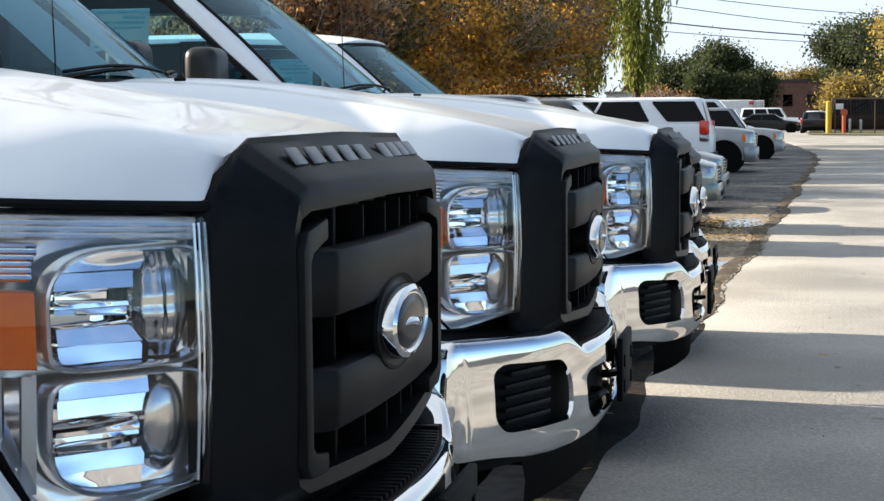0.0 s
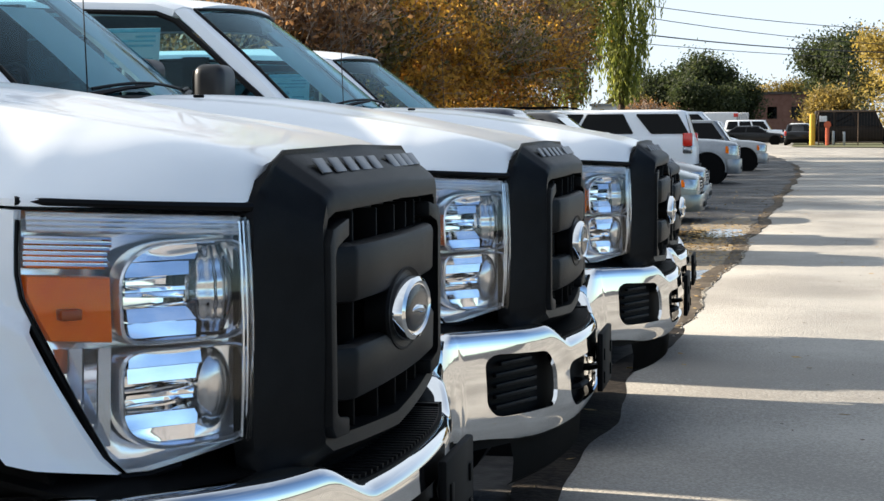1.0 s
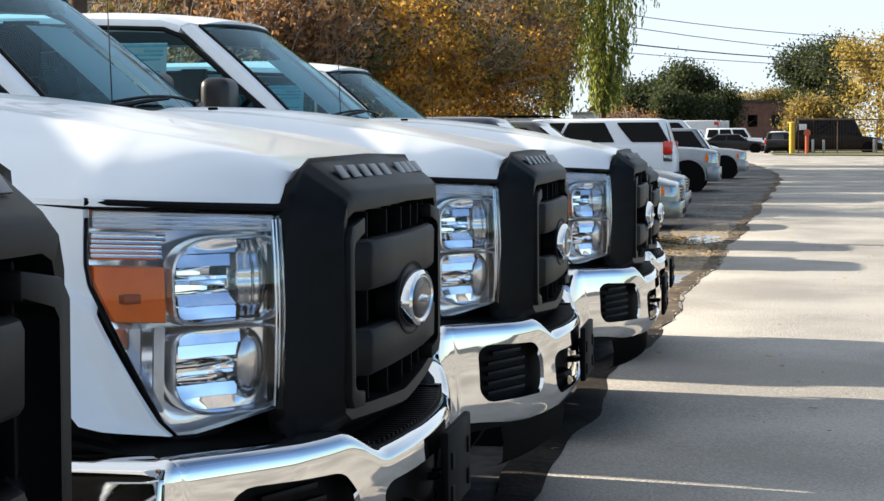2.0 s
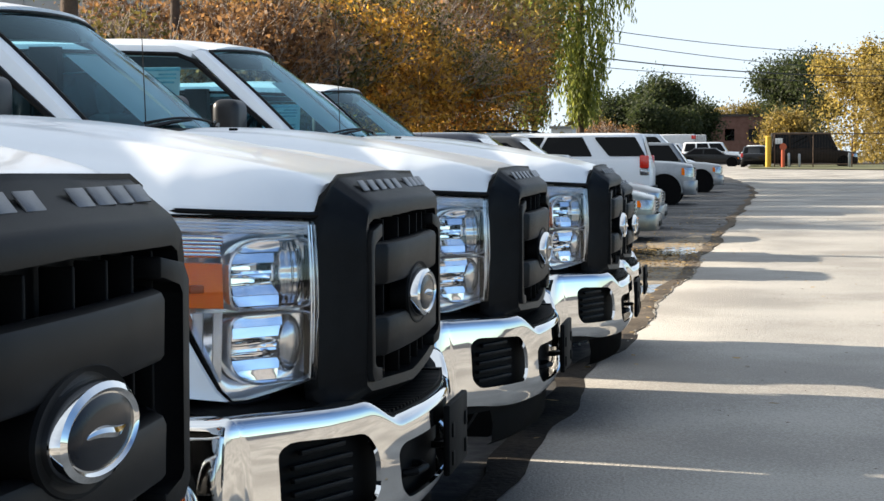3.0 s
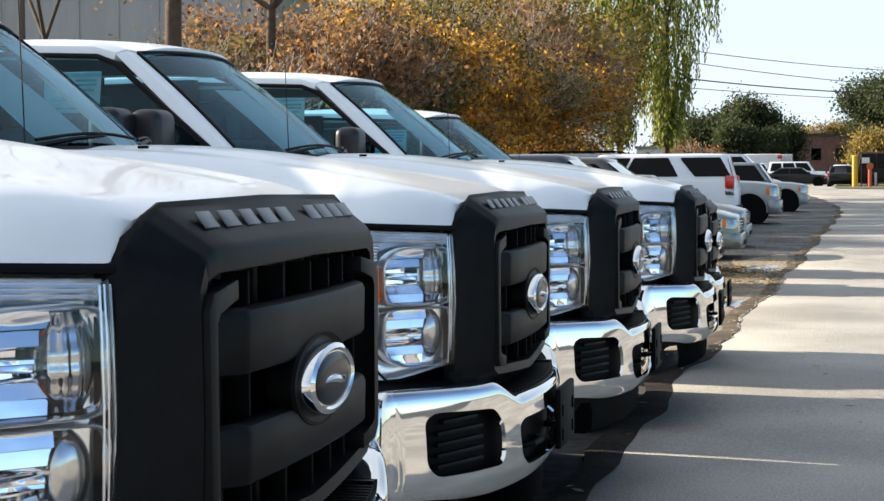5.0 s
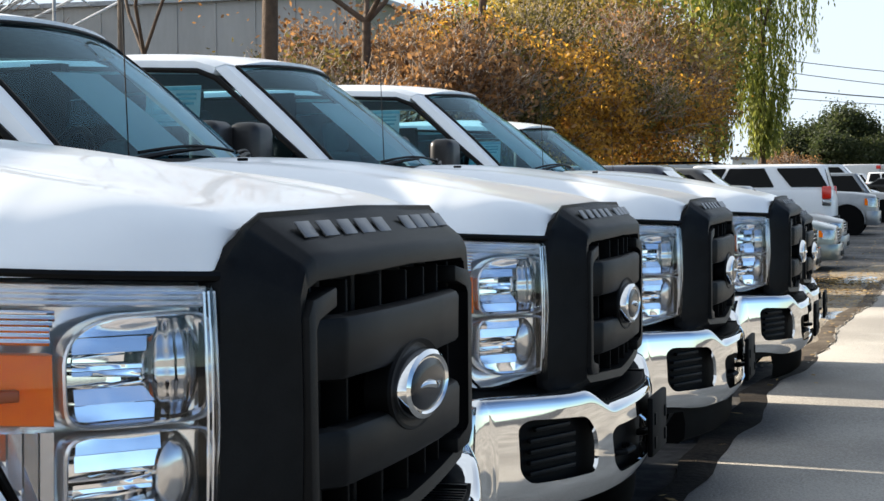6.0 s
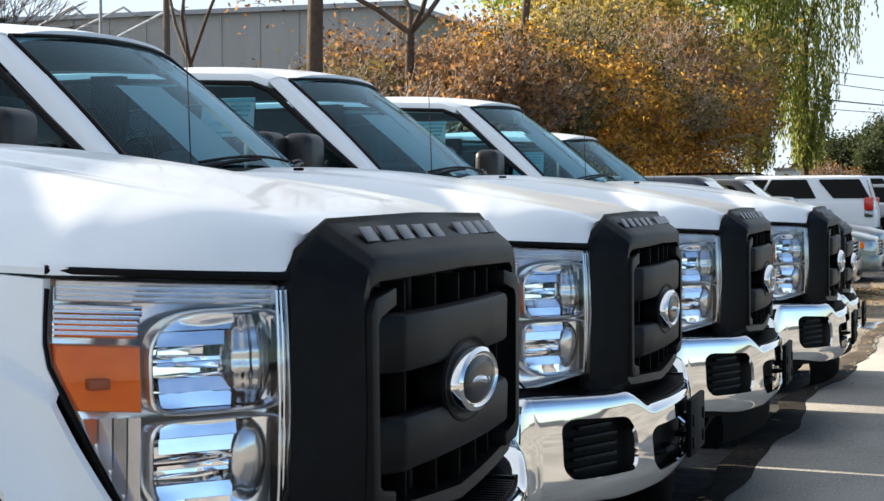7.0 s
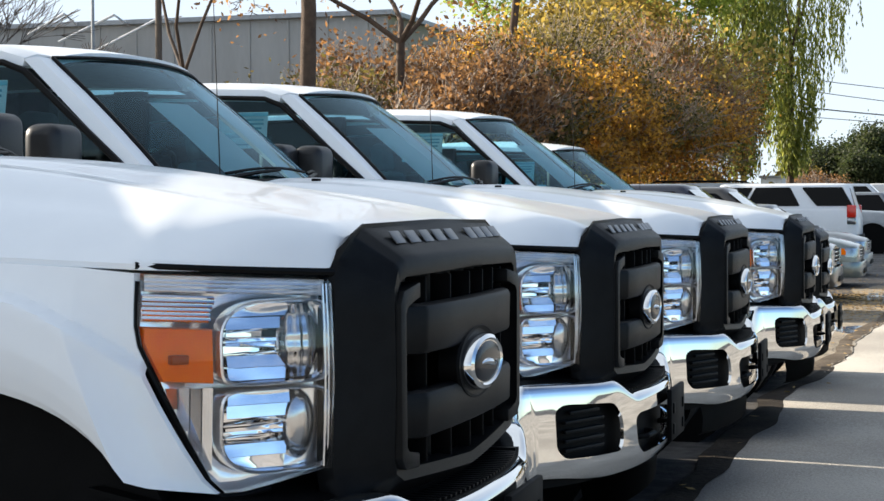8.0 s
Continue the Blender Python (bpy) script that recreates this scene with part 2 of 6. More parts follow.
APRON = material("old_asphalt", (0.045, 0.043, 0.042), 0.80, 0, (0.115, 0.106, 0.096), 0.9, bump=0.35, bump_scale=40, space="Object", rough2=0.55, spec=0.15)
ROAD = material("worn_concrete_road", (0.265, 0.242, 0.211), 0.85, 0, (0.445, 0.412, 0.362), 0.45, bump=0.6, bump_scale=70, contrast=0.70, detail=10.0, fine=150.0)
GRAVEL = material("gravel_stones", (0.26, 0.22, 0.17), 0.9, 0, (0.42, 0.37, 0.30), 5)
LEAF_LITTER = material("dry_fallen_leaves", (0.30, 0.17, 0.05), 0.8, 0, (0.48, 0.32, 0.12), 3)
WATER = material("puddle_water", (0.03, 0.03, 0.028), 0.03, 0, spec=0.6)
GRASS = material("dry_grass", (0.07, 0.085, 0.025), 0.9, 0, (0.16, 0.14, 0.06), 1.2, bump=0.5, bump_scale=20)

def edge(y):
    """Where the road meets the parking apron."""
    return piece(y, ((12, -1.25), (19, -1.12), (25, -1.0), (35, -0.80), (50, -0.58), (64, -0.43), (75, -0.68), (87, -1.45), (96, -2.3), (110, -6.0), (125, -9.0))) + (0.018 + 0.032 * smooth01(10, 16, y)) * math.sin(y * 0.9) + 0.02 * math.sin(y * 2.3 + 1) + 0.012 * math.sin(y * 6.1)


def ticks(a, b, near, far, step):
    v, out = a, []
    while v < b:
        out.append(v)
        v += step if near <= v < far else step * 12
    return out + [b]


gx, gy = ticks(-420, 420, -16, 10, 0.8), ticks(-60, 620, -4, 130, 0.8)
raw("ground", [(x, y, lie(x, y)) for y in gy for x in gx],
    [(j * len(gx) + i, j * len(gx) + i + 1, (j + 1) * len(gx) + i + 1, (j + 1) * len(gx) + i) for j in range(len(gy) - 1) for i in range(len(gx) - 1)], APRON, smooth=True)
tagged(bpy.data.objects["ground"], "cracked dark asphalt parking apron with dirt", "ground", kind="structure")
ry = ticks(-40, 150, -4, 112, 0.25)
cols = (0.0, 0.04, 1.0, 2.5, 4.5, 7.5, 20.0, 45.0)
rv = [(edge(y) + c, y, lie(edge(y) + c, y) + (0.006 if c == 0 else 0.022)) for y in ry for c in cols]
nc = len(cols)
raw("road", rv, [(j * nc + i, j * nc + i + 1, (j + 1) * nc + i + 1, (j + 1) * nc + i) for j in range(len(ry) - 1) for i in range(nc - 1)], ROAD, smooth=True)
tagged(bpy.data.objects["road"], "pale worn concrete road crossed by long truck shadows", "road", kind="structure")
# ---- the white pickup trucks ----
# axes of a truck: x forwards, y to its left, z up; the origin lies under its badge
def front_x(y, z=1.07):
    """The bowed front of the grille."""
    return 0.014 - 0.030 * (y / 0.55) ** 2 - 0.04 * max(0, 1.07 - z)


def half_ring(pts, xfn):
    full = [(y, z) for y, z in pts] + [(-y, z) for y, z in reversed(pts[1:-1])]
    return [(xfn(y, z), y, z) for y, z in full]


def dense(pts, n=5):
    out = []
    for (a, b), (c, d) in zip(pts, pts[1:]):
        out += [(lerp(a, c, k / n), lerp(b, d, k / n)) for k in range(n)]
    return out + [pts[-1]]


def build_grille(truck):
    outer = dense([(0, 1.412), (0.52, 1.406), (0.59, 1.386), (0.640, 1.31), (0.655, 0.90), (0.63, 0.82), (0.52, 0.785), (0, 0.765)])
    ridge = dense([(0, 1.402), (0.52, 1.397), (0.575, 1.377), (0.615, 1.31), (0.630, 0.90), (0.61, 0.83), (0.515, 0.795), (0, 0.775)])
    front = dense([(0, 1.346), (0.50, 1.340), (0.538, 1.322), (0.558, 1.275), (0.552, 0.91), (0.535, 0.865), (0.49, 0.845), (0, 0.815)])
    front2 = dense([(0, 1.334), (0.492, 1.328), (0.533, 1.311), (0.554, 1.268), (0.542, 0.912), (0.528, 0.873), (0.485, 0.853), (0, 0.824)])
    inner = dense([(0, 1.300), (0.478, 1.292), (0.517, 1.281), (0.534, 1.246), (0.526, 0.925), (0.512, 0.892), (0.475, 0.878), (0, 0.850)])
    back = [(y * 0.985, lerp(1.07, z, 0.985)) for y, z in inner]
    rings = [half_ring(outer, lambda y, z: -0.150 - 0.01 * abs(y) + 0.055 * smooth01(1.31, 1.39, z)), half_ring(outer, lambda y, z: -0.100 - 0.03 * abs(y) + 0.020 * smooth01(1.31, 1.39, z)),
             half_ring(ridge, lambda y, z: -0.078 - 0.035 * abs(y)),
             half_ring(front, lambda y, z: front_x(y, z) - 0.010), half_ring(front2, lambda y, z: front_x(y, z)),
             half_ring(inner, lambda y, z: front_x(y, z) - 0.004), half_ring(back, lambda y, z: front_x(y, z) - 0.055)]
    grille = part("grille", loft(bmesh.new(), rings, cap=False), PLASTIC, truck, "dark grey textured plastic grille surround", sharp=50)
    bm = bmesh.new()
    grid(bm, lambda u, v: (front_x(lerp(-0.54, 0.54, u)) - 0.085, lerp(-0.54, 0.54, u), lerp(0.84, 1.30, v)), 10, 1, (-0.01, 0, 0))
    part("grille_backing", bm, BLACK, grille)
    for y in (-0.45, -0.29, -0.11, 0.06, 0.20, 0.33, 0.45):
        bm = bmesh.new()
        box(bm, (front_x(y) - 0.055, y, 1.07), (0.05, 0.010, 0.43), 0.003)
        part("grille_vane", bm, BLACK, grille)
    for z0, z1 in ((1.116, 1.230), (0.931, 1.038)):
        rings = []
        for y, d in ((-0.526, 0.055), (-0.50, 0.045), (-0.415, 0.024), (-0.388, 0.004), (-0.375, 0), (-0.19, 0), (0, 0), (0.19, 0), (0.375, 0), (0.388, 0.004), (0.415, 0.024), (0.50, 0.045), (0.526, 0.055)):
            f, q = front_x(y) + 0.008 - d, 0.012 + 0.1 * d
            rings.append([(f - 0.045, y, z1 - 0.004), (f - 0.018, y, z1), (f - 0.005, y, z1 - q * 0.5), (f, y, z1 - q * 1.4), (f - 0.002, y, z0 + q), (f - 0.008, y, z0 + q * 0.3), (f - 0.02, y, z0), (f - 0.045, y, z0 + 0.004)])
        part("grille_bar", loft(bmesh.new(), rings), PLASTIC, grille)
    for s in (-1, 1):
        bm = bmesh.new()
        pts = [(0.545, 1.235), (0.52, 1.262), (0.40, 1.278), (0.40, 1.243), (0.495, 1.232), (0.512, 1.215), (0.508, 0.925), (0.49, 0.912), (0.41, 0.905), (0.41, 0.872), (0.51, 0.880), (0.538, 0.905)]
        prism(bm, [(s * y, z) for y, z in pts], front_x(0.5) - 0.05, front_x(0.5) + 0.006, "x", 0.004)
        part("grille_bracket", bm, PLASTIC, grille)
    # badge: black recess, chrome ring, smoked oval and a plain raised bar
    def oval(a, b, x, n=40):
        return [(x + 0.002, a * math.cos(2 * math.pi * k / n), 1.07 + b * math.sin(2 * math.pi * k / n)) for k in range(n)]
    bm = bmesh.new()
    loft(bm, [oval(0.185, 0.090, -0.03), oval(0.185, 0.090, 0.014), oval(0.180, 0.085, 0.020), oval(0.158, 0.070, 0.016)])
    part("badge_recess", bm, BLACK, grille)
    bm = bmesh.new()
    loft(bm, [oval(0.152, 0.067, 0.005), oval(0.154, 0.069, 0.026), oval(0.149, 0.065, 0.040), oval(0.137, 0.056, 0.045), oval(0.130, 0.051, 0.041)])
    badge = part("badge", bm, CHROME, grille, "chrome oval badge")
    bm = bmesh.new()
    loft(bm, [oval(0.132, 0.053, 0.038), oval(0.120, 0.046, 0.043), oval(0.08, 0.031, 0.047), oval(0.02, 0.01, 0.048)])
    part("badge_face", bm, BADGE, grille, "smoked oval badge face")
    bm = bmesh.new()
    tube(bm, [(0.050 - 0.005 * abs(k - 18) / 18, -0.086 + 0.172 * k / 36, 1.069 + 0.004 * math.sin(k * 0.175)) for k in range(37)], [0.0020 + 0.0075 * math.sin(math.pi * k / 36) for k in range(37)], 8)
    part("badge_relief", bm, CHROME, grille)
    # raised block shapes along the sloping top of the surround
    tilt = Matrix.Rotation(radians(52), 3, "Y")
    for k in range(10):
        if k == 5:
            continue
        y = -0.425 + 0.0944 * k
        bm = bmesh.new()
        x0, z0 = lerp(-0.078 - 0.035 * abs(y), front_x(y, 1.33) - 0.01, 0.5), 1.3720
        box(bm, (x0 + 0.0035, y, z0 + 0.0035), (0.034, 0.066 + 0.006 * (k % 2), 0.005), 0.002, tilt)
        part("raised_letter_block", bm, LETTER, grille, "polished raised block")
    return grille


def lamp_at(u, z, d=0.0):
    """A point on the headlamp's swept face: u from its inner edge to its outer corner, d metres behind the face."""
    bow = 0.035 * math.sin(math.pi * min(max(u, 0), 1)) + 0.015 * math.sin(math.pi * min(max((z - 0.88) / 0.42, 0), 1))
    nx, ny = 0.686, -0.728
    return Vector((-0.128 - 0.295 * u + nx * (bow - d), -0.650 - 0.275 * u + ny * (bow - d), z))


def lamp_outline():
    """(u, z) round the lens, from the inner top corner outwards and back along the lower edge."""
    top = [(u, 1.292 + 0.022 * u) for u in (0.0, 0.25, 0.5, 0.75, 1.0)]
    side = [(1.01, 1.25), (1.015, 1.21), (1.0, 1.17), (0.95, 1.125), (0.86, 1.045), (0.76, 0.965), (0.67, 0.90), (0.60, 0.872)]
    low = [(0.50, 0.872), (0.35, 0.882), (0.18, 0.893), (0.02, 0.903)]
    inner = [(0.0, 0.95), (-0.005, 1.05), (-0.005, 1.15), (-0.003, 1.24)]
    return top + side + low + inner


def lower_z(u):
    return piece(u, ((0, 0.905), (0.35, 0.882), (0.60, 0.872), (0.67, 0.90), (0.76, 0.965), (0.86, 1.045), (0.95, 1.125), (1.0, 1.17)))


def build_headlight(truck):
    out = lamp_outline()
    bm = bmesh.new()
    grid(bm, lambda u, v: lamp_at(u, lerp(lower_z(u), 1.290 + 0.022 * u, v)), 24, 14)
    lens = part("headlight", bm, LENS, truck, "clear swept headlight lens")
    # housing: a bucket behind the lens
    bm = bmesh.new()
    c = (0.45, 1.09)
    loft(bm, [[lamp_at(u, z, 0.004) for u, z in out], [lamp_at(u, z, 0.035) for u, z in out], [lamp_at(lerp(c[0], u, 0.93), lerp(c[1], z, 0.93), 0.050) for u, z in out], [lamp_at(lerp(c[0], u, 0.85), lerp(c[1], z, 0.85), 0.052) for u, z in out], [lamp_at(lerp(c[0], u, 0.6), lerp(c[1], z, 0.6), 0.085) for u, z in out]], cap_first=False)
    part("lamp_housing", bm, HOUSING, lens, "bright metallised lamp housing")
    # seal round the outer edge
    bm = bmesh.new()
    tube(bm, [lamp_at(u + 0.018 * (1 if u > 0.55 else 0), z - (0.008 if z < 1.2 and u < 0.62 else 0), 0.012) for u, z in [(1.0, 1.298)] + out[5:15]], 0.0065, 6)
    part("lamp_seal", bm, BLACK_GLOSS, lens)
    bm = bmesh.new()
    tube(bm, [lamp_at(u, 1.308 + 0.020 * u, 0.010) for u in [-0.03 + 0.0525 * k for k in range(21)]], [0.0100 - 0.00010 * k for k in range(21)], 8)
    part("lamp_top_gap", bm, BLACK_GLOSS, lens)
    # ribbed bright strips along the top and over the amber block
    for z, u0, u1 in ((1.288, 0.02, 0.97), (1.2795, 0.02, 0.97), (1.271, 0.02, 0.97), (1.2625, 0.03, 0.97), (1.249, 0.64, 0.98), (1.240, 0.64, 0.985), (1.231, 0.65, 0.985), (1.222, 0.66, 0.99), (1.213, 0.66, 0.99), (1.204, 0.66, 0.99)):
        bm = bmesh.new()
        tube(bm, [lamp_at(lerp(u0, u1, k / 6), z + 0.02 * lerp(u0, u1, k / 6), 0.020) for k in range(7)], 0.0046, 8)
        part("chrome_rib", bm, HOUSING if u0 < 0.5 else REFLECTOR, lens)
    # stepped bright facets between the bowls and the fender
    for k in range(4):
        u0 = 0.645 + 0.055 * k
        z0 = lower_z(u0 + 0.03) + 0.012
        bm = bmesh.new()
        loft(bm, [[lamp_at(u0 + du, z, d) for du, d in ((0.0, 0.050), (0.006, 0.026 + 0.004 * k), (0.050, 0.034 + 0.004 * k), (0.055, 0.055))] for z in (z0, 1.082)], closed=False)
        part("lamp_facet", bm, REFLECTOR if k % 2 else HOUSING, lens)
    # two deep bowls with rounded lips
    def bowl_ring(z0, z1, k, d, round_top, round_low, n=56, lift=0.0):
        """A rounded rectangle on the lamp's face, k of full size; the outer corners are rounder where asked."""
        cu, cz, au, az, out = 0.312, (z0 + z1) / 2 + lift * (z1 - z0), 0.318 * k, (z1 - z0) / 2 * k, []
        for i in range(n):
            t = 2 * math.pi * i / n
            cs, sn = math.cos(t), math.sin(t)
            p = 2 / (7.0 if cs < 0 else (2.6 if (sn > 0 and round_top) or (sn < 0 and round_low) else 7.0))
            out.append(lamp_at(cu + au * math.copysign(abs(cs) ** p, cs), cz + az * math.copysign(abs(sn) ** p, sn), d))
        return out
    def span(ring, z):
        """The share of the lamp's width that a bowl's rim encloses at height z."""
        us = [(-p.x - 0.128) / 0.295 for p in ring if abs(p.z - z) < 0.012]
        back_off = 0.075
        return (max(min(us) + back_off, 0.02), min(max(us) + back_off, 0.60)) if us else (0.2, 0.3)
    for z0, z1, rt, rl, name, tilts in ((1.082, 1.256, True, False, "upper", (14, 12, 3, 12, 13, 8)), (0.900, 1.078, False, True, "lower", (13, 10, 2, 12, 14, 9))):
        bm = bmesh.new()
        loft(bm, [bowl_ring(z0, z1, k, d, rt, rl) for k, d in ((1.0, 0.055), (0.998, 0.020), (0.985, 0.012), (0.955, 0.010), (0.930, 0.014), (0.915, 0.024))], cap=False)
        part("bowl_lip", bm, HOUSING, lens, "satin silver lip round the bowl")
        bm = bmesh.new()
        prof = [(0.922, 0.020), (0.905, 0.034), (0.89, 0.060), (0.80, 0.075), (0.30, 0.080)]
        loft(bm, [bowl_ring(z0, z1, k, d, rt, rl) for k, d in prof], cap_first=False)
        part("reflector_bowl", bm, REFLECTOR, lens, "chrome reflector bowl")
        rim = bowl_ring(z0, z1, 0.895, 0.0, rt, rl, 96)
        lo, hi = lerp(z0, z1, 0.055), lerp(z0, z1, 0.945)
        for k, deg in enumerate(tilts):                  # horizontal mirror steps, each tipped its own way
            zt, zb, cz = lerp(hi, lo, k / len(tilts)), lerp(hi, lo, (k + 1) / len(tilts)), (z0 + z1) / 2
            tan = math.tan(radians(deg))

            def step(u, v):
                z = lerp(zb + 0.0008, zt - 0.0008, v)
                x0, x1 = span(rim, z)
                x0 = max(x0, 0.215 + 0.35 * (cz - z) * (z < cz))     # the mirror ends at the dome
                c = x0 + (x1 - x0) * u
                return lamp_at(c, z, 0.046 + (z - (zt + zb) / 2) * tan + 0.007 * (1 - (2 * u - 1) ** 2) + 0.0004 * math.cos(c * 40 + 2 * k))
            bm = bmesh.new()
            grid(bm, step, 14, 4)
            part("reflector_step", bm, REFLECTOR, lens)
        bm = bmesh.new()
        cz, hz = (z0 + z1) / 2, (z1 - z0) / 2
        if name == "upper":                          # dome with upright flutes
            def dome(u, v):
                a, h = lerp(-1, 1, u), lerp(-0.86, 0.86, v)
                return lamp_at(0.150 + 0.135 * a * math.sqrt(1 - 0.75 * h * h), cz + hz * h, 0.022 + 0.034 * (a * a * 0.8 + h * h * 0.7) + 0.0012 * math.cos(a * 14) + 0.0010 * math.cos(h * 17))
            grid(bm, dome, 36, 24)
            part("lamp_dome", bm, DOME, lens, "fluted mirror dome of the lamp")
        else:                                        # smooth grey oval shield
            rings = []
            for w, r in ((0.074, 1.0), (0.052, 0.97), (0.040, 0.86), (0.032, 0.62), (0.029, 0.32), (0.028, 0.04)):
                rings.append([lamp_at(0.150 + 0.105 * r * math.cos(2 * math.pi * k / 32), cz + 0.004 + 0.074 * r * math.sin(2 * math.pi * k / 32), w) for k in range(32)])
            loft(bm, rings)
            part("lamp_shield", bm, SHIELD, lens, "smooth grey oval lamp shield")
    # amber marker, cut by the slanting lower edge
    bm = bmesh.new()
    am = [(0.655, 1.20), (0.985, 1.207), (0.99, 1.18), (0.945, 1.135), (0.90, 1.098), (0.655, 1.092)]
    loft(bm, [[lamp_at(u, z, 0.05) for u, z in am], [lamp_at(u, z, 0.018) for u, z in am], [lamp_at(lerp(0.8, u, 0.97), lerp(1.15, z, 0.96), 0.013) for u, z in am]])
    part("turn_signal", bm, AMBER, lens, "amber turn signal block")
    bm = bmesh.new()
    box(bm, lamp_at(0.83, 1.142, 0.011), (0.03, 0.036, 0.018), 0.003, Matrix.Rotation(radians(-47), 3, "Z"))
    part("turn_signal_mark", bm, material("brown_mark", (0.25, 0.05, 0.01), 0.4) if "brown_mark" not in bpy.data.materials else bpy.data.materials["brown_mark"], lens)
    # clear inner wall of the lens beside the grille, with upright moulded ribs
    bm = bmesh.new()
    loft(bm, [[lamp_at(-0.020, z, 0.030), lamp_at(-0.016, z, 0.004), lamp_at(-0.004, z, -0.004), lamp_at(0.030, z, -0.003)] for z in (0.900, 0.906, 1.0, 1.1, 1.2, 1.280, 1.287)], closed=False)
    part("lens_wall", bm, LENS, lens, "clear inner wall of the lens")
    for u, r in ((-0.012, 0.0030), (0.012, 0.0022), (0.034, 0.0026)):
        bm = bmesh.new()
        tube(bm, [lamp_at(u, z, 0.010) for z in (0.906, 1.0, 1.1, 1.2, 1.284)], r, 6)
        part("lens_rib", bm, HOUSING, lens)
    return lens


def hood_edge(u):
    """The hood's outer edge from the grille's corner along the headlamp to the cowl."""
    if u < 0.25:
        p = lamp_at(u / 0.25, 1.318 + 0.014 * u / 0.25, 0.004)
        return (p.x, -p.y, p.z)
    t = (u - 0.25) / 0.75
    return (lerp(-0.423, -1.60, t), 0.925 + 0.03 * smooth01(0, 0.5, t), 1.332 + 0.050 * t)


def hood_mid(u):
    return (lerp(-0.096, -1.385, u ** 0.92), 1.393 + 0.185 * (1 - (1 - min(u / 0.95, 1)) ** 2.0))


def hood_at(u, v):
    """The hood: a flat top bounded by a pressed crease on each side, then shoulders falling to the fenders."""
    s = -1 if v < 0.5 else 1
    q = abs(2 * v - 1)
    ex, ey, ez = hood_edge(u)
    mx, mz = hood_mid(u)
    wc = lerp(0.76, 0.60, smooth01(0.0, 0.6, u))
    w = wc * q / 0.6 if q < 0.6 else wc + (1 - wc) * (q - 0.6) / 0.4
    drop = 0.024 * smooth01(0.0, 0.5, u)
    if w <= wc:
        z = mz - drop * (w / wc) ** 2 - 0.007 * smooth01(0.05, 0.3, u) * math.exp(-((w / wc - 0.72) / 0.16) ** 2)
    else:
        t = (w - wc) / (1 - wc)
        k = lerp(2.5, 1.0, smooth01(0.0, 0.25, u))
        z = mz - drop + (ez - mz + drop) * (0.52 * t ** k + 0.48 * t ** (2.6 * k ** 0.5)) - 0.010 * smooth01(0.15, 0.5, u) * math.exp(-((t - 0.38) / 0.16) ** 2)
    z -= 0.009 * (1 - smooth01(0.0, 0.05, u)) * (1 - w ** 6)          # tucks under the grille surround
    return (mx + (ex - mx) * w ** 3, s * ey * w, z)


def coons(bm, c0, c1, d0, d1, nu, nv, thick=None):
    """A sheet between the edges c0(u), c1(u) and d0(v), d1(v)."""
    def fn(u, v):
        p = (1 - v) * Vector(c0(u)) + v * Vector(c1(u)) + (1 - u) * Vector(d0(v)) + u * Vector(d1(v))
        return p - ((1 - u) * (1 - v) * Vector(c0(0)) + u * (1 - v) * Vector(c0(1)) + (1 - u) * v * Vector(c1(0)) + u * v * Vector(c1(1)))
    return grid(bm, fn, nu, nv, thick)


def along(pts, t):
    ls = [0]
    for a, b in zip(pts, pts[1:]):
        ls.append(ls[-1] + (Vector(b) - Vector(a)).length)
    s = t * ls[-1]
    for i in range(len(pts) - 1):
        if s <= ls[i + 1] + 1e-9:
            return Vector(pts[i]).lerp(Vector(pts[i + 1]), (s - ls[i]) / max(ls[i + 1] - ls[i], 1e-9))
    return Vector(pts[-1])


AXLE_X, AXLE_Z, ARCH_A, ARCH_B, ARCH_N = -0.93, 0.56, 0.59, 0.54, 2.8


def arch_at(deg, y):
    """A point of the squarish wheel opening."""
    c, s = math.cos(radians(deg)), math.sin(radians(deg))
    return (AXLE_X + ARCH_A * math.copysign(abs(c) ** (2 / ARCH_N), c), y, AXLE_Z + ARCH_B * math.copysign(abs(s) ** (2 / ARCH_N), s))


def flare(bm):
    """Swells the fender outwards in a band round the wheel opening."""
    for v in bm.verts:
        dz = max(v.co.z - AXLE_Z, 0)
        d = 0.56 * (((abs(v.co.x - AXLE_X) / ARCH_A) ** ARCH_N + (dz / ARCH_B) ** ARCH_N) ** (1 / ARCH_N) - 1)
        if v.co.z > AXLE_Z - 0.05:
            lim = lerp(0.185, 0.13, smooth01(-0.75, -0.38, v.co.x))
            v.co.y -= 0.040 * (1 - smooth01(lim, lim + 0.014, d)) * smooth01(-0.24, -0.40, v.co.x)


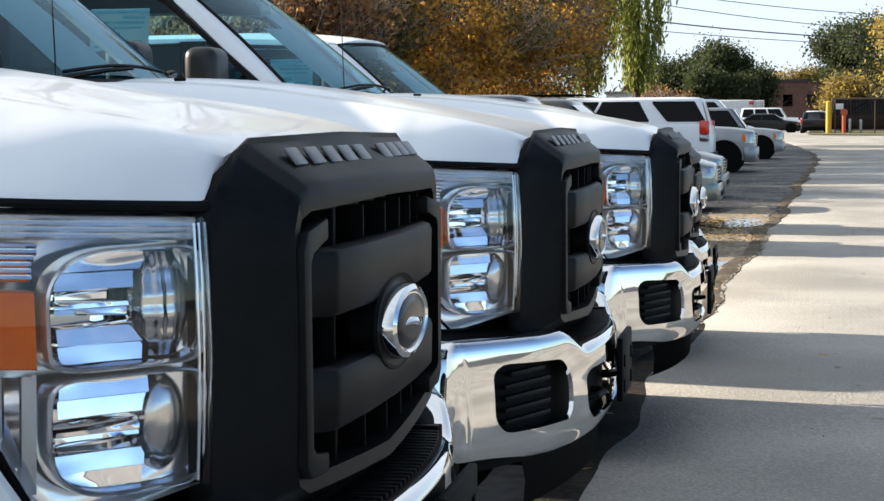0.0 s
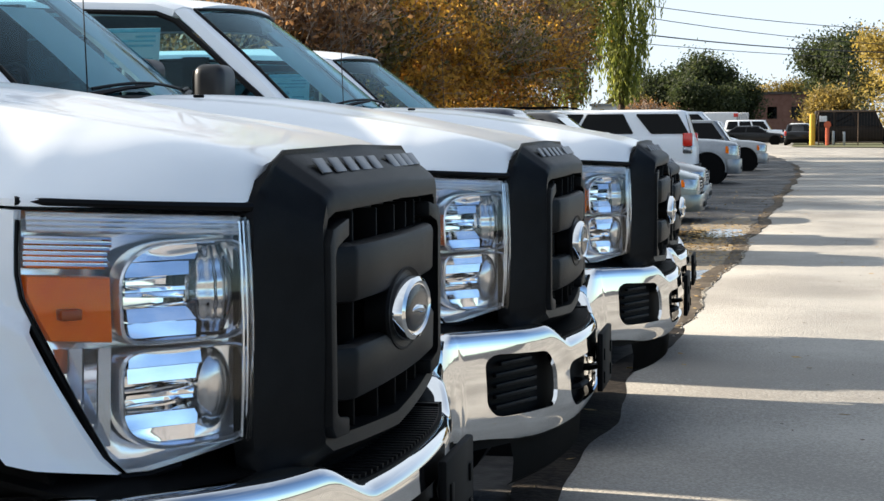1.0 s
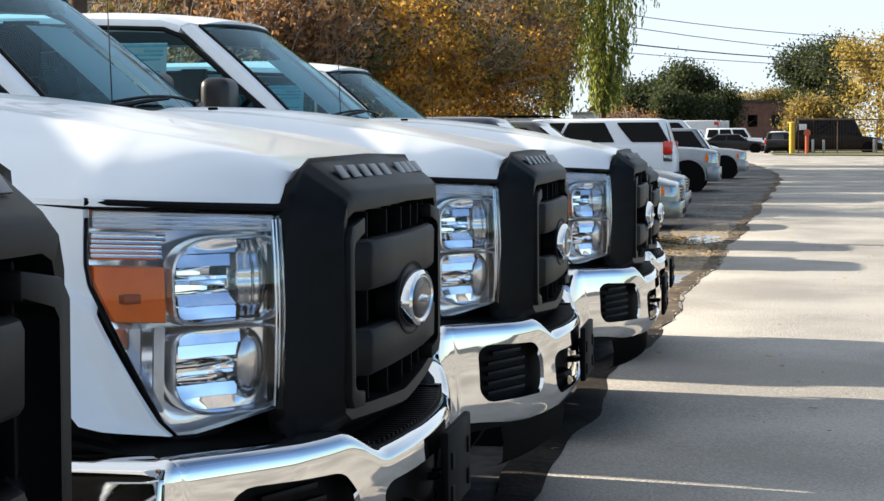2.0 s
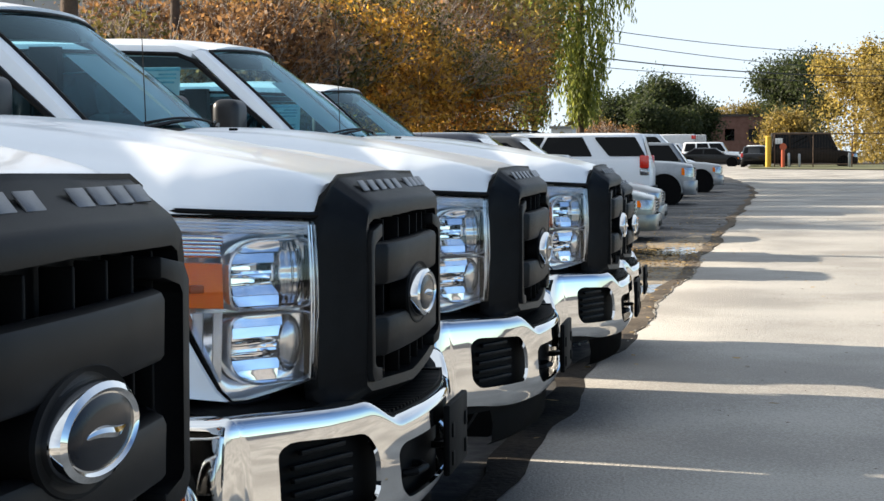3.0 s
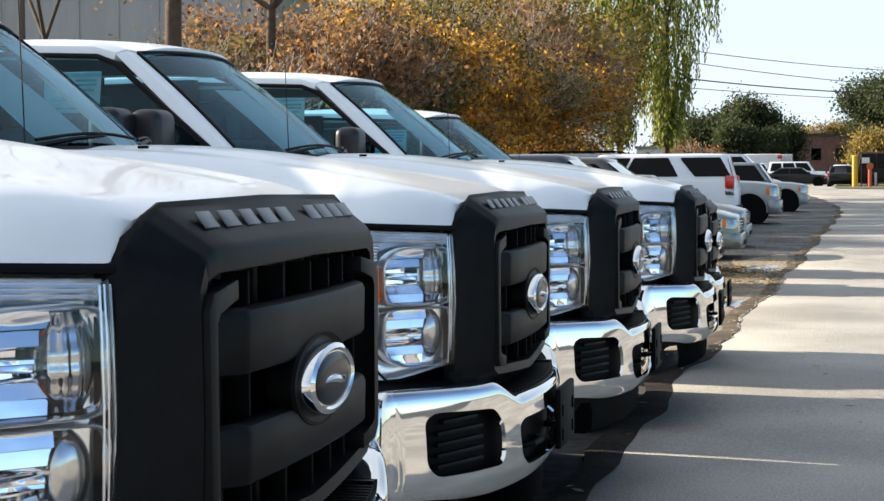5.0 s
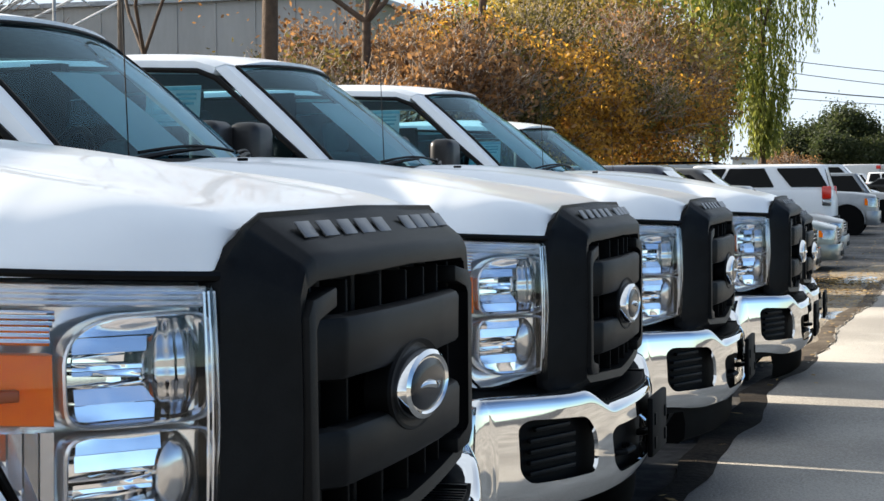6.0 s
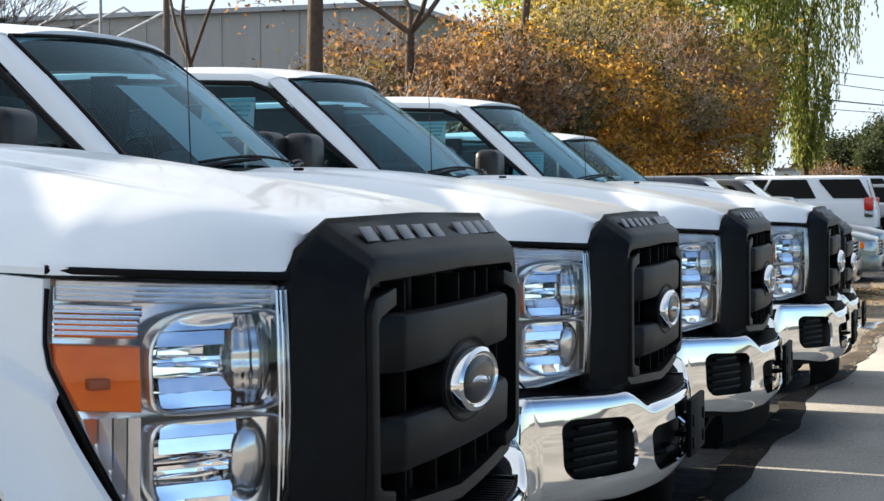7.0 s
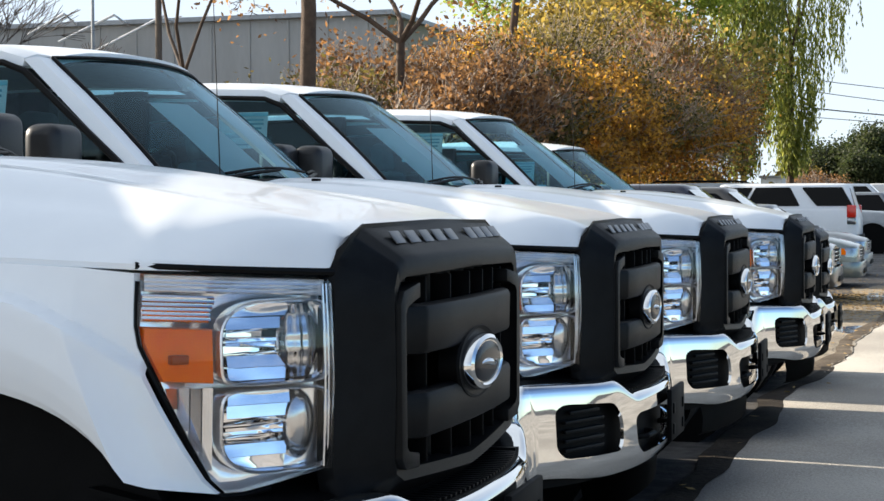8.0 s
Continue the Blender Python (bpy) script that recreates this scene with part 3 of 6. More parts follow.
def build_fender(truck):
    out = [lamp_at(u + 0.03, z, 0.004) for u, z in lamp_outline()[4:13]]
    front = [Vector((p.x, p.y, p.z)) for p in out]
    tip = front[-1]
    arch = []
    for k in range(13):
        arch.append(arch_at(90 - 56 * k / 12, -0.985))
    low = [(-0.385, -0.945, 0.900), (-0.34, -0.89, 0.885), (tip.x, tip.y, tip.z)]
    bottom = arch + low
    top = [front[0], Vector((-0.55, -0.945, 1.325)), Vector((AXLE_X, -0.955, 1.345))]
    bm = bmesh.new()
    coons(bm, lambda u: along(top, u), lambda u: along(bottom[::-1], u), lambda v: along(front, v),
          lambda v: Vector((AXLE_X, -0.955, 1.345)).lerp(Vector((AXLE_X, -0.985, AXLE_Z + ARCH_B)), v) + Vector((0, -0.025 * math.sin(math.pi * v), 0)), 96, 60, (0, 0.02, 0))
    flare(bm)
    f = part("front_fender", bm, WHITE, truck, sharp=40)
    bm = bmesh.new()
    rear = [arch_at(90 + 105 * k / 12, -0.985) for k in range(13)]
    top2 = [Vector((AXLE_X, -0.955, 1.345)), Vector((-1.95, -0.955, 1.385))]
    coons(bm, lambda u: along(top2, u), lambda u: along(rear + [(-1.95, -0.98, 0.5)], u),
          lambda v: Vector((AXLE_X, -0.955, 1.345)).lerp(Vector((AXLE_X, -0.985, AXLE_Z + ARCH_B)), v) + Vector((0, -0.025 * math.sin(math.pi * v), 0)),
          lambda v: Vector((-1.95, -0.955, 1.385)).lerp(Vector((-1.95, -0.98, 0.5)), v) + Vector((0, -0.025 * math.sin(math.pi * v), 0)), 56, 50, (0, 0.02, 0))
    flare(bm)
    part("fender_rear", bm, WHITE, truck)
    bm = bmesh.new()
    lathe(bm, [(-0.94, 0.60), (-0.94, 0.64), (-0.62, 0.64), (-0.62, 0.60)], 28, "y", (AXLE_X, 0, AXLE_Z))
    box(bm, (AXLE_X, -0.60, 0.75), (1.24, 0.04, 0.80))
    part("wheel_liner", bm, BLACK, truck)
    return f


def bumper_x(y):
    return 0.085 - 0.13 * (abs(y) / 0.75) ** 2.2 - 0.25 * max(0, abs(y) - 0.75) ** 1.3


def bumper_sag(z):
    """How far the chrome falls back above and below its fullest line."""
    return 0.040 * max(0, (0.585 - z) / 0.09) ** 2 + 0.008 * max(0, (z - 0.62) / 0.16) ** 2


def bumper_top(y):
    a = abs(y)
    return 0.782 + 0.064 * smooth01(0.40, 0.60, a) + 0.012 * smooth01(0.6, 1.0, a)


def rounded_poly(pts, r, n=5):
    """A closed polygon with its corners rounded, as a dense list of points."""
    out, m = [], len(pts)
    for k in range(m):
        p, a, b = Vector(pts[k]), Vector(pts[k - 1]), Vector(pts[(k + 1) % m])
        u, v = (a - p).normalized(), (b - p).normalized()
        rr = min(r, (a - p).length * 0.45, (b - p).length * 0.45)
        for i in range(n + 1):
            t = i / n
            out.append((1 - t) ** 2 * (p + u * rr) + 2 * t * (1 - t) * p + t * t * (p + v * rr))
    return out


def inside(p, poly):
    x, y, c = p[0], p[1], False
    for k in range(len(poly)):
        a, b = poly[k - 1], poly[k]
        if (a[1] > y) != (b[1] > y) and x < (b[0] - a[0]) * (y - a[1]) / (b[1] - a[1]) + a[0]:
            c = not c
    return c


def nearest_on(p, poly):
    best = None
    for k in range(len(poly)):
        a, b = Vector(poly[k - 1]), Vector(poly[k])
        d = b - a
        t = min(max((Vector(p) - a).dot(d) / max(d.dot(d), 1e-12), 0), 1)
        q = a + d * t
        if best is None or (q - Vector(p)).length < best[0]:
            best = ((q - Vector(p)).length, q)
    return best[1]


def build_bumper(truck):
    fog = [(0.555, 0.705), (0.615, 0.766), (0.890, 0.785), (0.925, 0.765), (0.925, 0.635), (0.890, 0.598), (0.585, 0.590), (0.555, 0.615)]
    holes = [rounded_poly([(s * y, z) for y, z in fog], 0.03) for s in (-1, 1)]
    holes.append(rounded_poly([(-0.445, 0.69), (-0.40, 0.708), (0.40, 0.708), (0.445, 0.69), (0.425, 0.59), (0.36, 0.555), (-0.36, 0.555), (-0.425, 0.59)], 0.03))
    ys = [lerp(-1.01, 1.01, k / 100) for k in range(101)]
    NZ = 19

    def pt(y, k):
        t = bumper_top(y)
        if k < NZ:
            low = 0.495 + 0.045 * smooth01(0.55, 1.0, abs(y))
            z = lerp(low, t - 0.030, k / (NZ - 1))
            return Vector((bumper_x(y) - bumper_sag(z), y, z))
        j = k - NZ
        dx, dz = ((0.004, -0.018), (0.012, -0.008), (0.024, -0.002), (0.042, 0.0), (0.085, -0.003), (0.12, -0.010))[j]
        return Vector((bumper_x(y) - bumper_sag(t - 0.03) - dx, y, t + dz))
    n = NZ + 6
    bm = bmesh.new()
    vs = [[bm.verts.new(pt(y, k)) for k in range(n)] for y in ys]
    used, cut = {}, {}
    for i in range(len(ys) - 1):
        for k in range(n - 1):
            q = (vs[i][k], vs[i + 1][k], vs[i + 1][k + 1], vs[i][k + 1])
            cy, cz = sum(v.co.y for v in q) / 4, sum(v.co.z for v in q) / 4
            h = next((h for h, poly in enumerate(holes) if inside((cy, cz), poly)), None) if k < NZ - 1 else None
            for v in q:
                (used if h is None else cut).setdefault(v, h)
            if h is None:
                bm.faces.new(q)
    for v, h in cut.items():
        if v in used:
            p = nearest_on((v.co.y, v.co.z), holes[h])
            v.co = Vector((bumper_x(p.x) - bumper_sag(p.y), p.x, p.y))
    bmesh.ops.delete(bm, geom=[v for v in bm.verts if not v.link_faces], context="VERTS")
    # turn the edges of the openings inwards, so that the chrome has depth
    for step, dx in ((0, 0.012),):
        rim = [e for e in bm.edges if len(e.link_faces) == 1]
        got = bmesh.ops.extrude_edge_only(bm, edges=rim)["geom"]
        for v in [g for g in got if isinstance(g, bmesh.types.BMVert)]:
            v.co.x -= dx
            for poly in holes if step == 0 else ():
                q = nearest_on((v.co.y, v.co.z), poly)
                if (q - Vector((v.co.y, v.co.z))).length < 1e-4:
                    m = Vector((sum(p[0] for p in poly) / len(poly), sum(p[1] for p in poly) / len(poly)))
                    d = (m - q).normalized() * 0.001
                    v.co.y, v.co.z = v.co.y + d.x, v.co.z + d.y
    bumper = part("front_bumper", bm, CHROME, truck, "polished chrome front bumper", sharp=60)
    # ends that turn round the corners
    for s in (-1, 1):
        bm = bmesh.new()
        rings = []
        for ox, oy, w in ((0, 0, 0), (-0.014, 0.012, 0.25), (-0.032, 0.022, 0.5), (-0.055, 0.029, 0.75), (-0.085, 0.032, 1), (-0.22, 0.034, 1), (-0.36, 0.030, 1), (-0.375, 0.018, 1)):
            ring = []
            for k in range(n):
                q = pt(1.01, k)
                dx = bumper_x(1.01) - q.x
                ring.append((bumper_x(1.01) + ox - dx * (1 - w), s * (1.01 + oy - dx * w), q.z))
            rings.append(ring)
        loft(bm, rings, closed=False)
        part("bumper_end", bm, CHROME, bumper, sharp=60)
    # step pad: dark ribbed top of the middle
    bm = bmesh.new()
    grid(bm, lambda u, v: (lerp(bumper_x(lerp(-0.46, 0.46, u)) - 0.030, -0.16, v), lerp(-0.46, 0.46, u), bumper_top(lerp(-0.46, 0.46, u)) + 0.004), 24, 2, (0, 0, -0.02))
    pad = part("step_pad", bm, BLACK, bumper, "ribbed black step pad")
    for k in range(30):
        y = -0.44 + 0.0303 * k
        bm = bmesh.new()
        box(bm, ((bumper_x(y) - 0.035 - 0.11) / 2, y, bumper_top(y) + 0.007), (bumper_x(y) + 0.07, 0.013, 0.010))
        part("pad_rib", bm, PLASTIC, bumper, smooth=False)
    bm = bmesh.new()
    grid(bm, lambda u, v: (bumper_x(lerp(-0.95, 0.95, u)) - 0.052, lerp(-0.95, 0.95, u), lerp(0.50, 0.79, v)), 20, 1, (-0.02, 0, 0))
    part("bumper_backing", bm, BLACK, bumper)
    for s in (-1, 1):
        for k in range(5):
            bm = bmesh.new()
            y0, z = s * 0.75, 0.622 + 0.032 * k
            box(bm, (bumper_x(0.75) - 0.044, y0, z), (0.015, 0.24 if k < 4 else 0.18, 0.013), 0.003, Matrix.Rotation(s * 0.40, 3, "Z"))
            part("fog_louvre", bm, PLASTIC, bumper)
        bm = bmesh.new()
        tube(bm, [(0.02, s * 0.26, 0.60), (0.055, s * 0.25, 0.605), (0.07, s * 0.20, 0.61), (0.05, s * 0.16, 0.61), (0.02, s * 0.155, 0.61)], 0.011, 8)
        part("tow_hook", bm, PLASTIC, bumper)
    bm = bmesh.new()
    box(bm, (0.105, 0.12, 0.655), (0.02, 0.34, 0.20), 0.006)
    for y in (0.0, 0.24):
        for z in (0.60, 0.68):
            box(bm, (0.117, y, z), (0.006, 0.03, 0.04), 0.002)
    part("plate_bracket", bm, BLACK, bumper, "empty black number plate bracket")
    # air dam below
    bm = bmesh.new()
    rings = []
    for z, d in ((0.52, 0.06), (0.44, 0.045), (0.375, 0.05), (0.36, 0.07)):
        rings.append([(bumper_x(y) - d - 0.02, y, z) for y in [-0.72 + 0.12 * k for k in range(13)]])
    loft(bm, rings, closed=False)
    bmesh.ops.solidify(bm, geom=bm.faces[:], thickness=0.015)
    part("air_dam", bm, BLACK, bumper, "black rubber air dam")
    bm = bmesh.new()
    grid(bm, lambda u, v: (lerp(-0.06, -0.34, v) + bumper_x(lerp(-0.97, 0.97, u)), lerp(-0.97, 0.97, u), lerp(bumper_top(lerp(-0.97, 0.97, u)) - 0.02, 0.895, v)), 16, 2, (0, 0, -0.01))
    part("valance", bm, BLACK, bumper)
    return bumper


def wheel(truck, x, y, z=0.40, r=0.40, w=0.25, rim=RIM):
    bm = bmesh.new()
    lathe(bm, [(-w / 2, r * 0.62), (-w / 2, r * 0.9), (-w * 0.36, r), (w * 0.36, r), (w / 2, r * 0.9), (w / 2, r * 0.62)], 32, "y", (x, y, z))
    t = part("tyre", bm, RUBBER, truck, sharp=50)
    bm = bmesh.new()
    s = 1 if y > 0 else -1
    lathe(bm, [(-s * w / 2, r * 0.60), (s * w * 0.47, r * 0.63), (s * w * 0.44, r * 0.55), (s * w * 0.20, r * 0.48), (s * w * 0.24, r * 0.22), (s * w * 0.36, r * 0.18), (s * w * 0.36, 0.01)], 28, "y", (x, y, z))
    part("rim", bm, rim, t)
    for k in range(8):
        a = 2 * math.pi * k / 8
        bm = bmesh.new()
        box(bm, (x + r * 0.36 * math.cos(a), y + s * w * 0.235, z + r * 0.36 * math.sin(a)), (r * 0.10, 0.02, r * 0.10), 0.005)
        part("rim_hole", bm, BLACK, t)


def ws_at(u, v):
    """Windshield: u across from the right to the left, v from the cowl to the roof."""
    y = lerp(-1, 1, u)
    hw = lerp(0.765, 0.675, v)
    x = lerp(-1.640, -2.165, v) + lerp(0.21, 0.11, v) * (1 - y * y)
    z = lerp(1.555, 2.030, v) + lerp(0.02, 0.025, v) * (1 - y * y) + 0.015 * math.sin(math.pi * v)
    return (x, y * hw, z)


def build_cab(truck):
    bm = bmesh.new()
    grid(bm, ws_at, 14, 8)
    ws = part("windshield", bm, WINDOW, truck, "tinted curved windshield")
    bm = bmesh.new()
    for pts in ([ws_at(0, k / 8) for k in range(9)], [ws_at(k / 14, 1) for k in range(15)], [ws_at(1, k / 8) for k in range(9)]):
        tube(bm, [Vector(p) + Vector((0.004, 0, 0.004)) for p in pts], 0.008, 6)
    part("windshield_seal", bm, BLACK_GLOSS, ws)
    # roof
    def roof(u, v):
        y = lerp(-1, 1, v)
        fx, fy, fz = ws_at(v, 1)
        hw = lerp(0.70, 0.73, smooth01(0, 0.3, u))
        x = lerp(fx - 0.012, -4.05, u)
        return (x, y * hw, fz + 0.012 + 0.085 * math.sin(math.pi * min(u * 1.1 + 0.02, 1)) ** 0.6 * (1 - 0.55 * y ** 4) - 0.03 * u - 0.03 * abs(y) ** 6)
    bm = bmesh.new()
    grid(bm, roof, 14, 12, (0, 0, -0.03))
    part("roof", bm, WHITE, truck)
    for s in (-1, 1):
        # pillar between windshield and door glass
        bm = bmesh.new()
        rings = []
        for k in range(9):
            v = k / 8
            p = Vector(ws_at(0, v))
            q = Vector((lerp(-1.70, -2.235, v), lerp(-0.86, -0.765, v), lerp(1.54, 2.025, v)))
            rings.append([p + Vector((0.0, -0.012, 0)), p.lerp(q, 0.5) + Vector((0.012, -0.025, 0.008)), q, q + Vector((-0.01, 0.05, -0.01)), p + Vector((-0.04, 0.03, -0.02))])
        loft(bm, rings)
        if s > 0:
            bm.transform(Matrix.Diagonal((1, -1, 1, 1)))
        part("windshield_pillar", bm, WHITE, truck)
        # roof rail over the doors
        bm = bmesh.new()
        rings = [[(x, s * y, z) for x, y, z in ((-2.235, 0.772, 1.998), (-2.228, 0.768, 2.028), (-2.195, 0.735, 2.044), (-2.165, 0.68, 2.040), (-2.18, 0.66, 2.0))]]
        for k in range(11):
            x = lerp(-2.33, -4.05, k / 10)
            z = 2.053 + 0.022 * math.sin(math.pi * k / 10)
            rings.append([(x, s * 0.775, z - 0.03), (x, s * 0.765, z + 0.005), (x, s * 0.725, z + 0.028), (x, s * 0.66, z + 0.035), (x, s * 0.66, z - 0.03)])
        loft(bm, rings)
        part("roof_rail", bm, WHITE, truck)
        for x0, x1, nm in ((-1.93, -3.02, "front_door"), (-3.05, -4.10, "rear_door")):
            bm = bmesh.new()
            grid(bm, lambda u, v: (lerp(x0, x1, u), s * (0.955 - 0.075 * smooth01(0.75, 1.0, v) - 0.02 * (1 - v) + 0.025 * math.sin(math.pi * v)), lerp(0.50, 1.50, v)), 6, 12, (0, -s * 0.05, 0))
            door = part(nm, bm, WHITE, truck)
            bm = bmesh.new()
            if nm == "front_door":
                gl = [(-1.72, 1.50), (-1.74, 1.575), (-2.215, 1.975), (-2.31, 2.012), (-2.98, 2.04), (-2.98, 1.50)]
            else:
                gl = [(-3.10, 1.50), (-3.10, 2.045), (-3.78, 2.03), (-3.95, 1.90), (-4.0, 1.50)]
            vs = [bm.verts.new((x, s * lerp(0.868, 0.772, (z - 1.5) / 0.545), z)) for x, z in gl]
            bm.faces.new(vs)
            part("door_glass", bm, WINDOW if nm == "front_door" else DARK_WINDOW, door, "tinted side window")
            bm = bmesh.new()
            ring = [Vector((x, s * lerp(0.873, 0.777, (z - 1.5) / 0.545), z)) for x, z in gl]
            tube(bm, ring + ring[:1], 0.014, 6)
            part("window_seal", bm, BLACK_GLOSS, door)
            bm = bmesh.new()
            box(bm, (x1 + 0.14, s * 0.972, 1.28), (0.2, 0.035, 0.045), 0.012)
            part("door_handle", bm, BLACK, door, "black door handle")
        bm = bmesh.new()
        prism(bm, [(-2.96, 1.48), (-3.12, 1.48), (-3.12, 2.06), (-2.96, 2.06)], s * 0.76, s * 0.845)
        part("door_pillar", bm, BLACK, truck)
        bm = bmesh.new()
        prism(bm, [(-3.95, 1.48), (-4.10, 1.48), (-4.10, 2.07), (-3.76, 2.06), (-3.93, 1.90)], s * 0.72, s * 0.84)
        part("rear_pillar", bm, WHITE, truck)
        # big folding mirror
        bm = bmesh.new()
        box(bm, (-1.93, s * 1.10, 1.660), (0.14, 0.22, 0.195), 0.045, seg=4)
        mir = part("door_mirror", bm, MIRROR_CAP, truck, "large black towing mirror")
        bm = bmesh.new()
        tube(bm, [(-1.93, s * 1.02, 1.59), (-1.93, s * 0.95, 1.57), (-1.93, s * 0.86, 1.56)], 0.022, 8)
        part("mirror_arm", bm, BLACK, mir)
        bm = bmesh.new()
        box(bm, (-2.003, s * 1.10, 1.660), (0.006, 0.16, 0.14), 0)
        part("mirror_glass", bm, CHROME, mir)
    # back wall with its window
    bm = bmesh.new()
    box(bm, (-4.10, 0, 1.0), (0.04, 1.76, 1.0))
    box(bm, (-4.08, 0, 2.0), (0.04, 1.42, 0.14))
    part("cab_back", bm, WHITE, truck)
    bm = bmesh.new()
    grid(bm, lambda u, v: (-4.09, lerp(-0.72, 0.72, u), lerp(1.49, 1.94, v)), 1, 1)
    part("rear_window", bm, DARK_WINDOW, truck)
    # cowl and wipers
    bm = bmesh.new()
    def cowl(u, v):
        a, b = Vector(ws_at(u, 0)), Vector(hood_at(1.0, u))
        p = a.lerp(b + Vector((0, 0, -0.012)), v)
        return p
    grid(bm, cowl, 14, 3, (0, 0, -0.04))
    part("cowl", bm, BLACK, truck, "black cowl grille under the windshield")
    for y0, y1, z1 in ((-0.52, 0.10, 0.05), (0.12, 0.68, 0.05)):
        bm = bmesh.new()
        def on(y, v):
            return Vector(ws_at((y + 0.765) / 1.53, v)) + Vector((0.018, 0, 0.016))
        tube(bm, [on(y0 - 0.06, -0.03), on(lerp(y0, y1, 0.3), 0.018), on(lerp(y0, y1, 0.6), 0.035)], [0.011, 0.008, 0.006], 6)
        tube(bm, [on(lerp(y0, y1, k / 8), 0.015 + 0.030 * math.sin(math.pi * k / 8) + 0.01 * k / 8) for k in range(9)], 0.006, 6)
        part("wiper", bm, BLACK_GLOSS, truck)
    bm = bmesh.new()
    tube(bm, [(-1.40, -0.83, 1.38), (-1.405, -0.83, 1.45), (-1.43, -0.83, 2.20)], [0.012, 0.0025, 0.0015], 6)
    part("antenna", bm, BLACK_GLOSS, truck, "thin whip antenna")
    for y in (-0.50, 0.50):
        bm = bmesh.new()
        box(bm, (-1.16, y, Vector(hood_at(0.80, 0.5 + y / 1.9)).z + 0.010), (0.035, 0.018, 0.010), 0.004)
        part("washer_nozzle", bm, BLACK, truck)
    # inside
    bm = bmesh.new()
    prism(bm, [(-1.72, 1.10), (-1.74, 1.53), (-2.05, 1.50), (-2.22, 1.42), (-2.22, 1.10)], -0.76, 0.76, "y", 0.02)
    part("dashboard", bm, TRIM, truck)
    bm = bmesh.new()
    ring = []
    for k in range(25):
        a = 2 * math.pi * k / 24
        ring.append(Vector((-2.26, 0.40, 1.53)) + Vector((0.07 * math.sin(a), 0.19 * math.cos(a), 0.175 * math.sin(a))))
    tube(bm, ring, 0.016, 8)
    tube(bm, [(-2.26, 0.22, 1.53), (-2.24, 0.40, 1.52), (-2.26, 0.58, 1.53)], 0.02, 6)
    tube(bm, [(-2.24, 0.40, 1.52), (-2.06, 0.40, 1.44)], 0.03, 8)
    part("steering_wheel", bm, BLACK, truck)
    for y in (-0.42, 0.42):
        for x in (-2.75, -3.75):
            bm = bmesh.new()
            box(bm, (x, y, 1.38), (0.16, 0.52, 0.66), 0.05, Matrix.Rotation(radians(-10), 3, "Y"))
            box(bm, (x + 0.25, y, 1.02), (0.55, 0.52, 0.16), 0.05)
            seat = part("seat", bm, SEAT, truck)
            bm = bmesh.new()
            box(bm, (x - 0.07, y, 1.80), (0.10, 0.26, 0.19), 0.04, Matrix.Rotation(radians(-8), 3, "Y"))
            part("headrest", bm, SEAT, seat)
    bm = bmesh.new()
    box(bm, (-3.0, 0, 0.62), (2.3, 1.8, 0.12))
    box(bm, (-1.0, 0, 0.70), (1.7, 1.0, 0.5), 0.05)
    box(bm, (-3.2, 0, 0.50), (5.6, 0.9, 0.16), 0.02)
    part("chassis", bm, BLACK, truck)
    bm = bmesh.new()
    grid(bm, lambda u, v: Vector(roof(lerp(0.03, 1.0, u), lerp(0.05, 0.95, v))) + Vector((0, 0, -0.045)), 8, 8, (0, 0, -0.012))
    part("headliner", bm, LINING, truck, "grey cloth headliner")
    for s in (-1, 1):
        for x0, x1 in ((-1.78, -3.02), (-3.06, -4.05)):
            bm = bmesh.new()
            box(bm, ((x0 + x1) / 2, s * 0.845, 1.02), (x0 - x1, 0.05, 0.94), 0.015)
            part("door_card", bm, TRIM, truck)
    bm = bmesh.new()
    box(bm, (-4.055, 0, 1.05), (0.03, 1.60, 0.86), 0.01)
    part("rear_panel", bm, TRIM, truck)
    # papers: price sheet on the door glass, white sheet behind the windshield
    bm = bmesh.new()
    grid(bm, lambda u, v: (lerp(-2.29, -2.56, u), -lerp(0.868, 0.772, (lerp(1.76, 1.945, v) - 1.5) / 0.545) + 0.004, lerp(1.76, 1.945, v)), 1, 1)
    sheet = part("price_sheet", bm, PAPER, truck, "white and teal price sheet in the window")
    for z, h, x0, x1 in ((1.934, 0.020, -2.29, -2.56), (1.905, 0.010, -2.31, -2.41), (1.885, 0.010, -2.31, -2.50), (1.862, 0.010, -2.32, -2.45), (1.828, 0.026, -2.42, -2.52), (1.80, 0.010, -2.32, -2.40), (1.78, 0.008, -2.32, -2.54)):
        bm = bmesh.new()
        grid(bm, lambda u, v: (lerp(x0, x1, u), -lerp(0.868, 0.772, (z - 1.5) / 0.545) + 0.001, lerp(z - h / 2, z + h / 2, v)), 1, 1)
        part("print_bar", bm, PAPER_BLUE, sheet)
    bm = bmesh.new()
    grid(bm, lambda u, v: Vector(ws_at(lerp(0.22, 0.42, u), lerp(0.08, 0.64, v))) + Vector((-0.02, 0, -0.015)), 2, 2)
    part("paper_sheet", bm, PAPER, truck, "white sheet behind the windshield")


